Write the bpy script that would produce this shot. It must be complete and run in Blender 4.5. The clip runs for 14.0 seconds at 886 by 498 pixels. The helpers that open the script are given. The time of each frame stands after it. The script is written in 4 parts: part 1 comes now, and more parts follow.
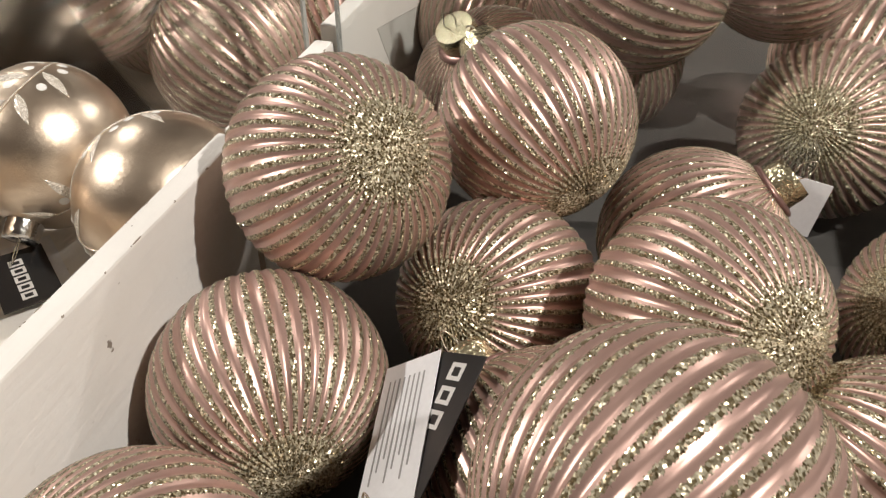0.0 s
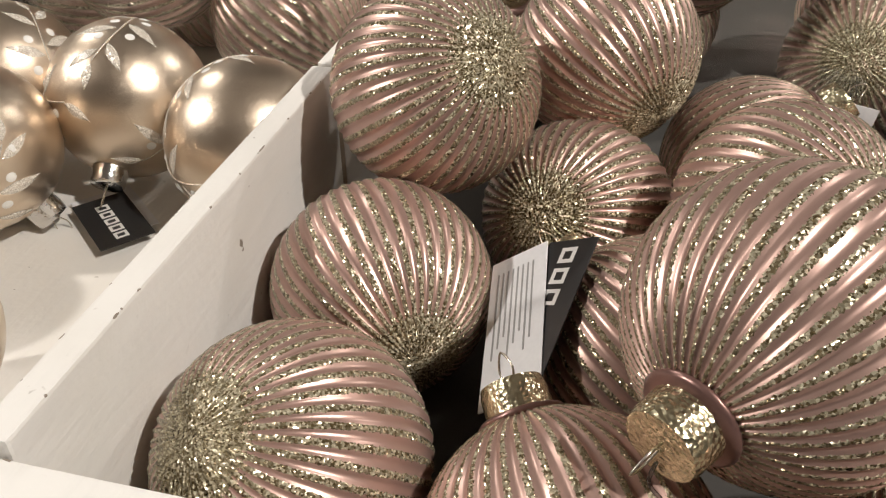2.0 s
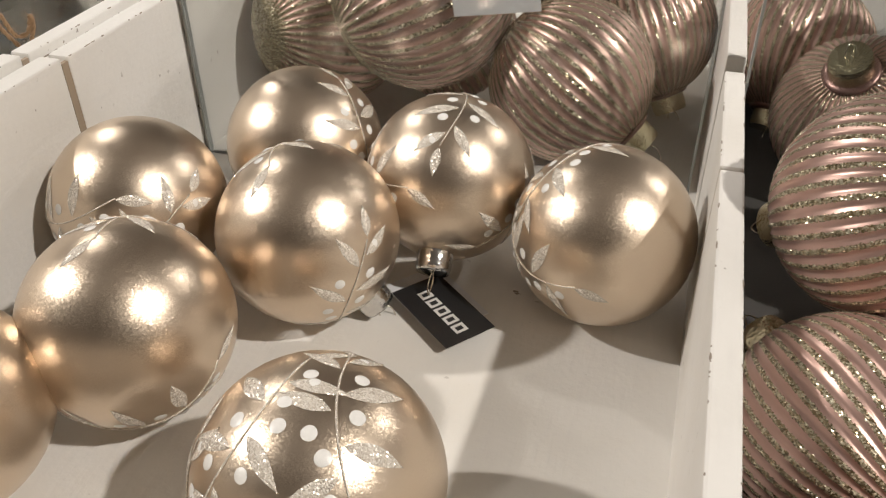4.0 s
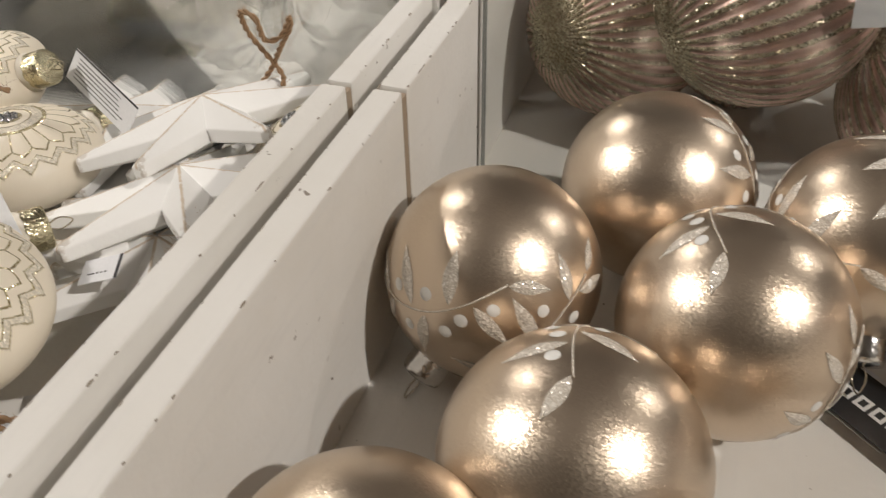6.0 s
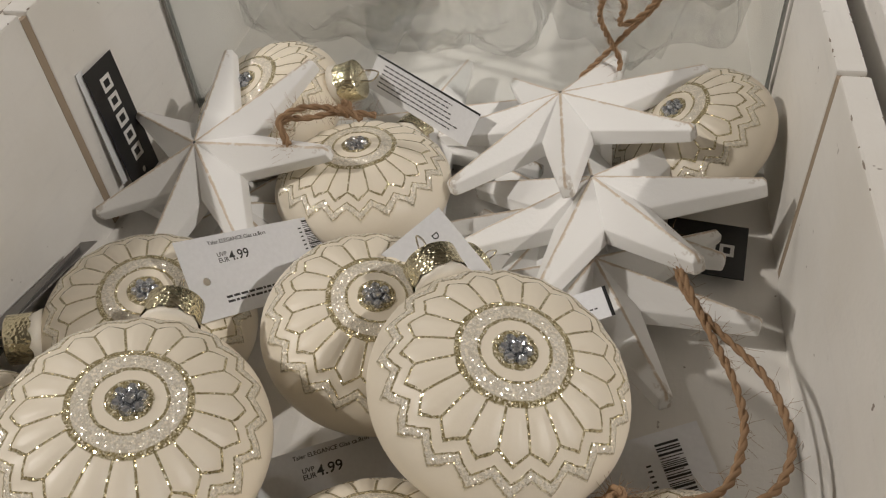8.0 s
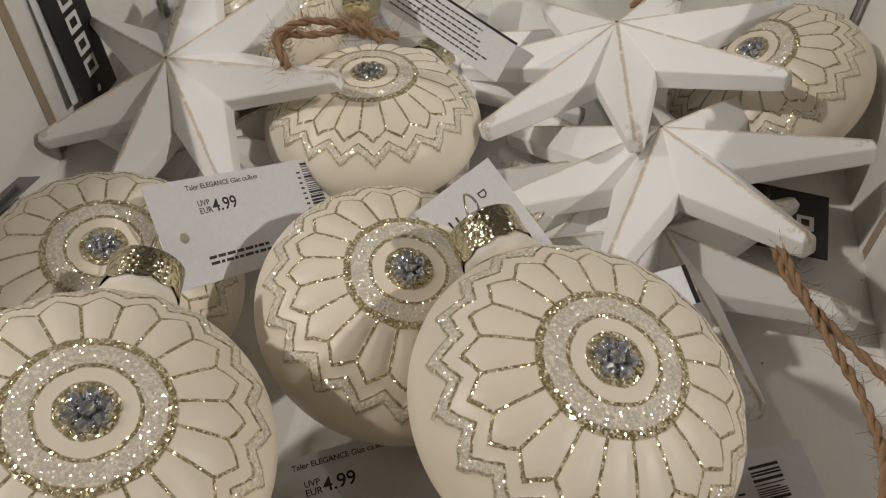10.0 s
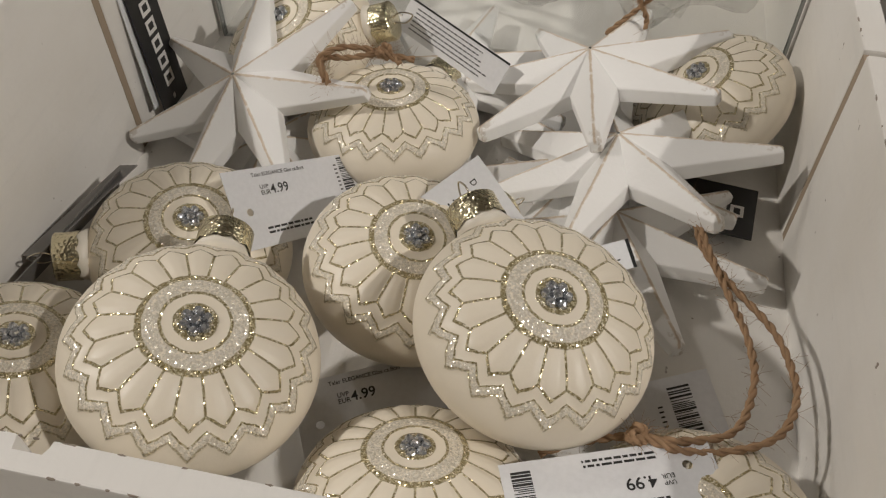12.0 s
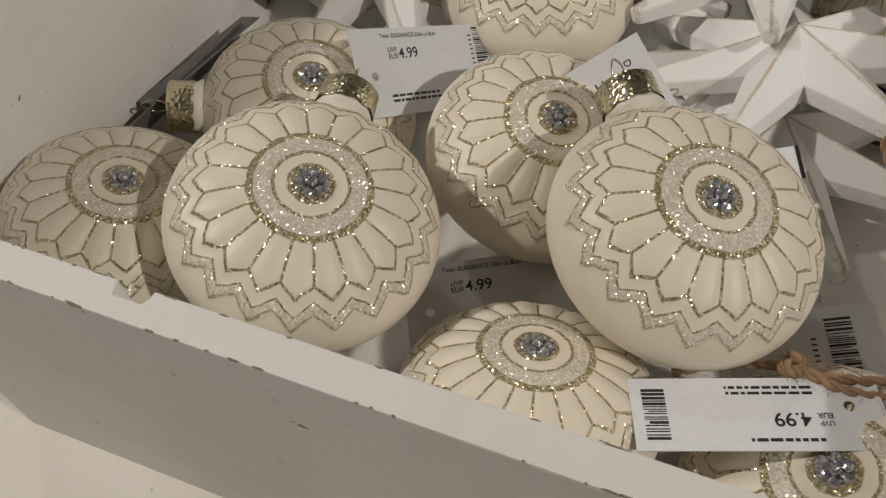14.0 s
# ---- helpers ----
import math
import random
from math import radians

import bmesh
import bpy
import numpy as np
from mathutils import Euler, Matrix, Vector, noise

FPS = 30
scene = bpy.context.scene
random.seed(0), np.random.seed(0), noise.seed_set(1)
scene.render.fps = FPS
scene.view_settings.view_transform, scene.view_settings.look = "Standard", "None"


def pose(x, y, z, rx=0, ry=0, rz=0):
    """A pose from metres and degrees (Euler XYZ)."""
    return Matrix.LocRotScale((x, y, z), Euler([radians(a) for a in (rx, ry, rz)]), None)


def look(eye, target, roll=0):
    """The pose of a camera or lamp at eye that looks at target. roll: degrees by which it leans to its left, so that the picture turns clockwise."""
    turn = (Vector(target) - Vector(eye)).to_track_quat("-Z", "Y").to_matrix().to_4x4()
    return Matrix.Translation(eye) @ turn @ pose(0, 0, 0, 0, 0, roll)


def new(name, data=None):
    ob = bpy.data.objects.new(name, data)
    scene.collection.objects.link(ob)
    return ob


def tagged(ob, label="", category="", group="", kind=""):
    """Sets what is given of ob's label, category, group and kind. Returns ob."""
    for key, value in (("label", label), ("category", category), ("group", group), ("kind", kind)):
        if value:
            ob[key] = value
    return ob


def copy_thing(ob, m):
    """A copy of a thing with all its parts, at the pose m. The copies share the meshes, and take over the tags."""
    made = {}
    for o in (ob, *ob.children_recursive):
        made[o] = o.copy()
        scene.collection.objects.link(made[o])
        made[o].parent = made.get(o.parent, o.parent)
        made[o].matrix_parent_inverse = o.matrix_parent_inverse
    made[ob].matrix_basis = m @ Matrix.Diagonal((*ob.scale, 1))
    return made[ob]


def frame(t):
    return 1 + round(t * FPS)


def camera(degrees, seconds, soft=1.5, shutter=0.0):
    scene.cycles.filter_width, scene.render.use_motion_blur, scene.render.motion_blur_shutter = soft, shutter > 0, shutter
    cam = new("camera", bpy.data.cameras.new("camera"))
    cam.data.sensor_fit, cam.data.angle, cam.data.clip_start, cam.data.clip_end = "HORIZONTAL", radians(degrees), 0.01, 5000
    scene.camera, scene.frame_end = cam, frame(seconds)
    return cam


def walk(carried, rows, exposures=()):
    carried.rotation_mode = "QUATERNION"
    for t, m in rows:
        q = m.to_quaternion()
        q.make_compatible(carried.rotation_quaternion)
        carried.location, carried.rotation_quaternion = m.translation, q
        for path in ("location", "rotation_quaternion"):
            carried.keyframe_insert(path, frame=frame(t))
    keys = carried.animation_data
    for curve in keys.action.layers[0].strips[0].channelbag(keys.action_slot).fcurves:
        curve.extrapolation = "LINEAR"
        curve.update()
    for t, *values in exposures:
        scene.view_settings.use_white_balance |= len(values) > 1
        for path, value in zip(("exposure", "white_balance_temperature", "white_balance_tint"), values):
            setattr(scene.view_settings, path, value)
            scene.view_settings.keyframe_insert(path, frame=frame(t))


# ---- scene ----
cam = camera(56.0, 14.0, soft=1.15, shutter=0.15)
# the walk: seconds, place along a path of METRES, turn; laid into the crates' frame
METRES, EYE, TILT, LEAN, TURN = 0.92, 0.245, -36.5, 0.0, 15.5
ROWS = [
    (0.0, 0.0, 0.0, 0.0, 0.0, -0.0, -0.0),
    (0.5, 0.0007, -0.0191, -0.0256, -1.21, 0.33, 1.18),
    (1.0, -0.0136, -0.0314, -0.0473, -1.34, 0.58, 1.7),
    (1.5, -0.0314, -0.0271, -0.0481, -1.05, 0.74, 1.61),
    (2.0, -0.0443, -0.0231, -0.0415, -0.93, 1.01, 1.42),
    (2.5, -0.0702, -0.0287, -0.0345, -0.48, 1.65, 1.16),
    (3.0, -0.1263, -0.0323, -0.0088, 0.7, 2.25, 0.6),
    (5.5, -0.3055, 0.0672, 0.0456, 1.4, -2.62, -1.14),
    (6.0, -0.3673, 0.0841, 0.0646, 2.87, -2.89, -0.92),
    (6.5, -0.4232, 0.0972, 0.0951, 3.76, -3.63, 0.25),
    (7.0, -0.4952, 0.1086, 0.1133, 2.63, -5.23, 2.34),
    (7.5, -0.5635, 0.1195, 0.108, 0.8, -6.33, 4.43),
    (8.0, -0.586, 0.1141, 0.1067, -1.26, -7.67, 6.01),
    (10.5, -0.6209, 0.1921, 0.1074, -4.17, -13.07, 2.13),
    (11.0, -0.6317, 0.1622, 0.1033, -3.67, -13.66, 1.74),
    (11.5, -0.6269, 0.1343, 0.1065, -3.68, -13.65, 1.86),
    (12.0, -0.6122, 0.0979, 0.1151, -2.7, -12.25, 2.26),
    (12.5, -0.5963, 0.0827, 0.1182, 0.29, -11.91, 2.11),
    (13.0, -0.6032, 0.0904, 0.0962, 3.44, -13.72, 1.54),
    (13.5, -0.6057, 0.1091, 0.1006, 5.06, -16.19, -0.01),
    (14.0, -0.6236, 0.1256, 0.0994, 5.42, -18.62, -1.74),
]
EXPOSURES = [(0.0, 0.56), (1.5, 0.46), (3.0, 0.35), (5.5, 0.10), (6.5, -0.12), (8.0, -0.32), (10.5, -0.43), (12.5, -0.37), (14.0, -0.46)]
walk(cam, [(t, pose(0, 0, EYE, TILT, LEAN, TURN) @ pose(METRES * x, METRES * y, METRES * z, 90 + pitch, roll, yaw)) for t, x, y, z, yaw, pitch, roll in ROWS], EXPOSURES)

# ---------------------------------------------------------------- light
world = bpy.data.worlds.new("world")
scene.world = world
world.use_nodes = True
world.node_tree.nodes["Background"].inputs[0].default_value = (0.9, 0.85, 0.78, 1)
world.node_tree.nodes["Background"].inputs[1].default_value = 0.05

TABLE, CEILING = -0.80, 2.0
WARM = (1.0, 0.935, 0.865)


def lamp_light(x, y, z, watts, size, aim, cone=75):
    data = bpy.data.lights.new("spot_light", "SPOT")
    data.energy, data.color, data.shadow_soft_size = watts, WARM, size
    data.spot_size, data.spot_blend = radians(cone), 0.6
    ob = new("spot_light", data)
    ob.matrix_world = look((x, y, z), aim)
    return ob


# two track spots that point at the crates, two weaker ones, and added fill lamps
LAMPS = [
    (1.35, -0.30, 1.82, 140, 0.035, (-0.35, 0.2, 0.0)),
    (-2.49, -0.32, 1.82, 150, 0.05, (-0.4, 0.2, 0.0)),
    (-2.3, 1.62, 1.82, 40, 0.045, (-0.6, 0.3, 0.0)),
    (1.75, 2.2, 1.82, 40, 0.045, (-0.2, 0.3, 0.0)),
    # fill lamps added for bounce light, aimed at the floor and north wall
    (-0.9, -2.2, 1.82, 14, 0.05, (-0.8, -2.6, -0.8)),
    (2.6, 0.6, 1.82, 70, 0.05, (3.2, 0.8, -0.8)),
    (-1.2, 3.0, 1.82, 90, 0.05, (-1.4, 3.8, -0.4)),
    (0.5, 3.0, 1.82, 90, 0.05, (0.7, 3.8, -0.4)),
]
for x, y, z, watts, size, aim in LAMPS:
    lamp_light(x, y, z, watts, size, aim)


# ---------------------------------------------------------------- materials
def material(name):
    m = bpy.data.materials.new(name)
    m.use_nodes = True
    return m, m.node_tree, m.node_tree.nodes["Principled BSDF"]


def put(nt, kind, **values):
    n = nt.nodes.new(kind)
    for k, v in values.items():
        if k == "op":
            n.operation = v
        elif k == "blend":
            n.blend_type = v
        elif k == "dtype":
            n.data_type = v
        elif k == "feature":
            n.feature = v
        else:
            n.inputs[k].default_value = v
    return n


def calc(nt, op, a, b=None, c=None, clamp=False):
    n = nt.nodes.new("ShaderNodeMath")
    n.operation, n.use_clamp = op, clamp
    for i, v in enumerate((a, b, c)):
        if v is None:
            continue
        if isinstance(v, (int, float)):
            n.inputs[i].default_value = v
        else:
            nt.links.new(v, n.inputs[i])
    return n.outputs[0]


def step(nt, v, lo, hi):
    """0 below lo, 1 above hi, smooth between."""
    n = nt.nodes.new("ShaderNodeMapRange")
    n.interpolation_type = "SMOOTHSTEP"
    nt.links.new(v, n.inputs["Value"])
    for k, x in (("From Min", lo), ("From Max", hi)):
        if isinstance(x, (int, float)):
            n.inputs[k].default_value = x
        else:
            nt.links.new(x, n.inputs[k])
    return n.outputs["Result"]


def band(nt, v, lo, hi, soft):
    return calc(nt, "MULTIPLY", step(nt, v, lo - soft, lo + soft), calc(nt, "SUBTRACT", 1.0, step(nt, v, hi - soft, hi + soft)))


def mixc(nt, fac, a, b, blend="MIX"):
    n = nt.nodes.new("ShaderNodeMix")
    n.data_type, n.blend_type = "RGBA", blend
    for i, v in ((0, fac), (6, a), (7, b)):
        if isinstance(v, (int, float)):
            n.inputs[i].default_value = v
        elif isinstance(v, tuple):
            n.inputs[i].default_value = (*v, 1)
        else:
            nt.links.new(v, n.inputs[i])
    return n.outputs[2]


def mixf(nt, fac, a, b):
    n = nt.nodes.new("ShaderNodeMix")
    n.data_type = "FLOAT"
    for i, v in ((0, fac), (2, a), (3, b)):
        if isinstance(v, (int, float)):
            n.inputs[i].default_value = v
        else:
            nt.links.new(v, n.inputs[i])
    return n.outputs[0]


def coords(nt):
    return nt.nodes.new("ShaderNodeTexCoord").outputs["Object"]


def grain(nt, co, scale, detail=4.0, rough=0.55):
    n = put(nt, "ShaderNodeTexNoise", Scale=scale, Detail=detail, Roughness=rough)
    nt.links.new(co, n.inputs["Vector"])
    return n.outputs["Fac"]


def stretched(nt, co, sx, sy, sz):
    n = nt.nodes.new("ShaderNodeVectorMath")
    n.operation = "MULTIPLY"
    nt.links.new(co, n.inputs[0])
    n.inputs[1].default_value = (sx, sy, sz)
    return n.outputs[0]


def bump(nt, height, strength, distance, normal=None):
    n = put(nt, "ShaderNodeBump", Strength=strength, Distance=distance)
    nt.links.new(height, n.inputs["Height"])
    if normal is not None:
        nt.links.new(normal, n.inputs["Normal"])
    return n.outputs["Normal"]


def sparkle(nt, co, size, spread):
    """Glitter flakes: a cell pattern whose cells each tilt their own way. Returns the normal and a random value a flake."""
    v = put(nt, "ShaderNodeTexVoronoi", Scale=1.0 / size)
    nt.links.new(co, v.inputs["Vector"])
    sub = nt.nodes.new("ShaderNodeVectorMath")
    sub.operation = "SUBTRACT"
    nt.links.new(v.outputs["Color"], sub.inputs[0])
    sub.inputs[1].default_value = (0.5, 0.5, 0.5)
    mul = nt.nodes.new("ShaderNodeVectorMath")
    mul.operation = "SCALE"
    nt.links.new(sub.outputs[0], mul.inputs[0])
    mul.inputs["Scale"].default_value = spread
    geo = nt.nodes.new("ShaderNodeNewGeometry")
    add = nt.nodes.new("ShaderNodeVectorMath")
    nt.links.new(geo.outputs["Normal"], add.inputs[0])
    nt.links.new(mul.outputs[0], add.inputs[1])
    nrm = nt.nodes.new("ShaderNodeVectorMath")
    nrm.operation = "NORMALIZE"
    nt.links.new(add.outputs[0], nrm.inputs[0])
    sep = nt.nodes.new("ShaderNodeSeparateColor")
    nt.links.new(v.outputs["Color"], sep.inputs[0])
    return nrm.outputs[0], sep.outputs[0], v.outputs["Distance"]


def glitter_shader(nt, co, dark, light, size=0.0006, spread=1.5, metal=0.5):
    s = nt.nodes.new("ShaderNodeBsdfPrincipled")
    nrm, rnd, _ = sparkle(nt, co, size, spread)
    nt.links.new(mixc(nt, calc(nt, "POWER", rnd, 1.8), dark, light), s.inputs["Base Color"])
    s.inputs["Metallic"].default_value = metal
    s.inputs["Specular IOR Level"].default_value = 0.9
    s.inputs["Roughness"].default_value = 0.19
    nt.links.new(nrm, s.inputs["Normal"])
    return s.outputs[0]


def blend_shader(nt, fac, a, b):
    n = nt.nodes.new("ShaderNodeMixShader")
    nt.links.new(fac, n.inputs[0])
    nt.links.new(a, n.inputs[1])
    nt.links.new(b, n.inputs[2])
    return n.outputs[0]


def finish(nt, shader):
    nt.links.new(shader, nt.nodes["Material Output"].inputs["Surface"])


def attr(nt, name):
    n = nt.nodes.new("ShaderNodeAttribute")
    n.attribute_name = name
    return n.outputs["Fac"]


def paint_material(name, colour, spot=(0.25, 0.21, 0.17), rough=0.5, grainy=(40, 6, 40), specks=True):
    """Hand-painted wood: brush streaks, faint stains, small dark knocks."""
    m, nt, p = material(name)
    co = coords(nt)
    big = grain(nt, co, 9, 5)
    streak = grain(nt, stretched(nt, co, *grainy), 6, 4)
    c = mixc(nt, step(nt, big, 0.35, 0.75), colour, tuple(v * w for v, w in zip(colour, (0.90, 0.885, 0.855))))
    c = mixc(nt, calc(nt, "MULTIPLY", step(nt, streak, 0.5, 0.8), 0.35), c, tuple(v * 0.86 for v in colour))
    if specks:
        knock = calc(nt, "MULTIPLY", step(nt, grain(nt, co, 170, 2), 0.70, 0.74), step(nt, grain(nt, co, 23, 2), 0.5, 0.62))
        c = mixc(nt, knock, c, spot)
    nt.links.new(c, p.inputs["Base Color"])
    nt.links.new(mixf(nt, big, rough - 0.08, rough + 0.12), p.inputs["Roughness"])
    nt.links.new(bump(nt, calc(nt, "ADD", streak, calc(nt, "MULTIPLY", grain(nt, co, 350, 3), 0.5)), 0.28, 0.0012), p.inputs["Normal"])
    return m


CRATE_WHITE = paint_material("crate_white_paint", (0.80, 0.78, 0.745), rough=0.55)
BARE_WOOD = paint_material("bare_edge_wood", (0.36, 0.285, 0.21), rough=0.7, specks=False)
WALL_PAINT = paint_material("wall_paint", (0.72, 0.70, 0.68), rough=0.8, specks=False)
CEILING_PAINT = paint_material("ceiling_paint", (0.80, 0.79, 0.78), rough=0.9, specks=False)
FLOOR_WOOD = paint_material("floor_wood", (0.22, 0.17, 0.13), rough=0.45, grainy=(30, 3, 3), specks=False)
TABLE_PAINT = paint_material("table_paint", (0.76, 0.72, 0.65), rough=0.5)


def pink_bauble_material():
    m, nt, p = material("pink_pearl_with_glitter")
    co = coords(nt)
    big = grain(nt, co, 60, 3)
    nt.links.new(mixc(nt, big, (0.555, 0.378, 0.325), (0.485, 0.318, 0.272)), p.inputs["Base Color"])
    p.inputs["Metallic"].default_value = 0.68
    nt.links.new(mixf(nt, big, 0.33, 0.40), p.inputs["Roughness"])
    nt.links.new(bump(nt, grain(nt, co, 2500, 2), 0.06, 0.0004), p.inputs["Normal"])
    g = glitter_shader(nt, co, (0.19, 0.142, 0.068), (1.0, 0.93, 0.70), 0.00060, 1.25, 0.58)
    edge = calc(nt, "ADD", attr(nt, "glitter"), calc(nt, "MULTIPLY", calc(nt, "SUBTRACT", grain(nt, co, 1400, 2), 0.5), 1.1))
    finish(nt, blend_shader(nt, step(nt, edge, 0.44, 0.50), p.outputs[0], g))
    return m


def gold_bauble_material():
    m, nt, p = material("satin_champagne_gold")
    co = coords(nt)
    big = grain(nt, co, 35, 3)
    nt.links.new(mixc(nt, big, (0.735, 0.615, 0.485), (0.69, 0.565, 0.435)), p.inputs["Base Color"])
    p.inputs["Metallic"].default_value = 0.97
    nt.links.new(mixf(nt, grain(nt, co, 120, 3), 0.29, 0.36), p.inputs["Roughness"])
    nt.links.new(sparkle(nt, stretched(nt, co, 1.0, 1.0, 1.6), 0.00036, 0.15)[0], p.inputs["Normal"])
    p.inputs["Coat Weight"].default_value = 0.22
    p.inputs["Coat Roughness"].default_value = 0.10
    return m


def glitter_material(name, dark, light, size=0.0006, spread=1.4, metal=0.5):
    m, nt, p = material(name)
    finish(nt, glitter_shader(nt, coords(nt), dark, light, size, spread, metal))
    return m


def metal_material(name, colour, rough, knurl=0.0):
    m, nt, p = material(name)
    co = coords(nt)
    nt.links.new(mixc(nt, grain(nt, co, 300, 3), colour, tuple(v * 0.72 for v in colour)), p.inputs["Base Color"])
    p.inputs["Metallic"].default_value = 1.0
    p.inputs["Roughness"].default_value = rough
    if knurl:
        v = put(nt, "ShaderNodeTexVoronoi", Scale=750.0)
        nt.links.new(co, v.inputs["Vector"])
        nt.links.new(bump(nt, v.outputs["Distance"], knurl, 0.0008), p.inputs["Normal"])
    return m


def disc_material():
    """Cream enamel with petals, rings and zigzags drawn in glitter, in polar coordinates round the disc's axis."""
    m, nt, p = material("cream_enamel_with_glitter_rosette")
    co = coords(nt)
    sep = nt.nodes.new("ShaderNodeSeparateXYZ")
    nt.links.new(co, sep.inputs[0])
    x, y, z = sep.outputs
    wob = calc(nt, "MULTIPLY", calc(nt, "SUBTRACT", grain(nt, co, 260, 3), 0.5), 0.034)
    r = calc(nt, "ADD", calc(nt, "DIVIDE", calc(nt, "SQRT", calc(nt, "ADD", calc(nt, "MULTIPLY", x, x), calc(nt, "MULTIPLY", y, y))), 0.040), wob)
    turn = calc(nt, "MULTIPLY", calc(nt, "ARCTAN2", y, x), PETALS / (2 * math.pi))
    f = calc(nt, "FRACT", calc(nt, "ADD", turn, 100.5))
    tri = calc(nt, "SUBTRACT", 1.0, calc(nt, "ABSOLUTE", calc(nt, "SUBTRACT", calc(nt, "MULTIPLY", f, 2.0), 1.0)))  # 1 at a petal's middle
    front = step(nt, z, -0.004, -0.003)
    # distance from a petal's border, in the units of r
    side = calc(nt, "MULTIPLY", calc(nt, "MULTIPLY", tri, r), math.pi / PETALS)
    spoke = calc(nt, "MULTIPLY", calc(nt, "SUBTRACT", 1.0, step(nt, side, 0.006, 0.013)), band(nt, r, 0.42, 0.70, 0.006))
    tip = calc(nt, "ADD", 0.70, calc(nt, "MULTIPLY", tri, 0.085))
    dt = calc(nt, "ABSOLUTE", calc(nt, "SUBTRACT", r, tip))
    petal_line = calc(nt, "SUBTRACT", 1.0, step(nt, dt, 0.007, 0.014))
    zig = calc(nt, "ADD", 0.795, calc(nt, "MULTIPLY", tri, 0.085))
    dz = calc(nt, "SUBTRACT", r, zig)
    zig_line = calc(nt, "MAXIMUM", band(nt, dz, -0.009, 0.008, 0.004), calc(nt, "MULTIPLY", band(nt, dz, 0.056, 0.068, 0.005), 0.8))
    zig_fill = band(nt, dz, 0.0, 0.062, 0.006)
    ring_gold = calc(nt, "ADD", band(nt, r, 0.385, 0.435, 0.006), calc(nt, "ADD", band(nt, r, 0.245, 0.27, 0.005), band(nt, r, 0.0, 0.165, 0.006)))
    gold = calc(nt, "ADD", calc(nt, "ADD", spoke, petal_line), calc(nt, "ADD", zig_line, ring_gold), clamp=True)
    gold = calc(nt, "MULTIPLY", gold, front)
    white = calc(nt, "MULTIPLY", calc(nt, "ADD", band(nt, r, 0.27, 0.385, 0.006), zig_fill, clamp=True), front)
    both = calc(nt, "MAXIMUM", gold, white)
    big = grain(nt, co, 45, 4)
    nt.links.new(mixc(nt, big, (0.83, 0.76, 0.64), (0.77, 0.69, 0.555)), p.inputs["Base Color"])
    p.inputs["Roughness"].default_value = 0.42
    # the glitter is a raised, grainy layer
    relief = calc(nt, "MULTIPLY", calc(nt, "MULTIPLY", both, 0.6), calc(nt, "ADD", 0.5, grain(nt, co, 1300, 2)))
    nt.links.new(bump(nt, calc(nt, "ADD", relief, calc(nt, "MULTIPLY", grain(nt, co, 700, 2), 0.08)), 0.55, 0.0009), p.inputs["Normal"])
    gs = glitter_shader(nt, co, (0.35, 0.28, 0.125), (1.0, 0.90, 0.62), 0.00050, 1.2, 0.50)
    ws = glitter_shader(nt, co, (0.64, 0.58, 0.46), (1.0, 0.97, 0.90), 0.00046, 1.1, 0.30)
    lay = blend_shader(nt, calc(nt, "MULTIPLY", white, calc(nt, "MULTIPLY", step(nt, grain(nt, co, 1100, 2), 0.30, 0.55), 0.72)), p.outputs[0], ws)
    lay = blend_shader(nt, calc(nt, "MULTIPLY", gold, step(nt, grain(nt, co, 900, 2), 0.28, 0.42)), lay, gs)
    finish(nt, lay)
    return m


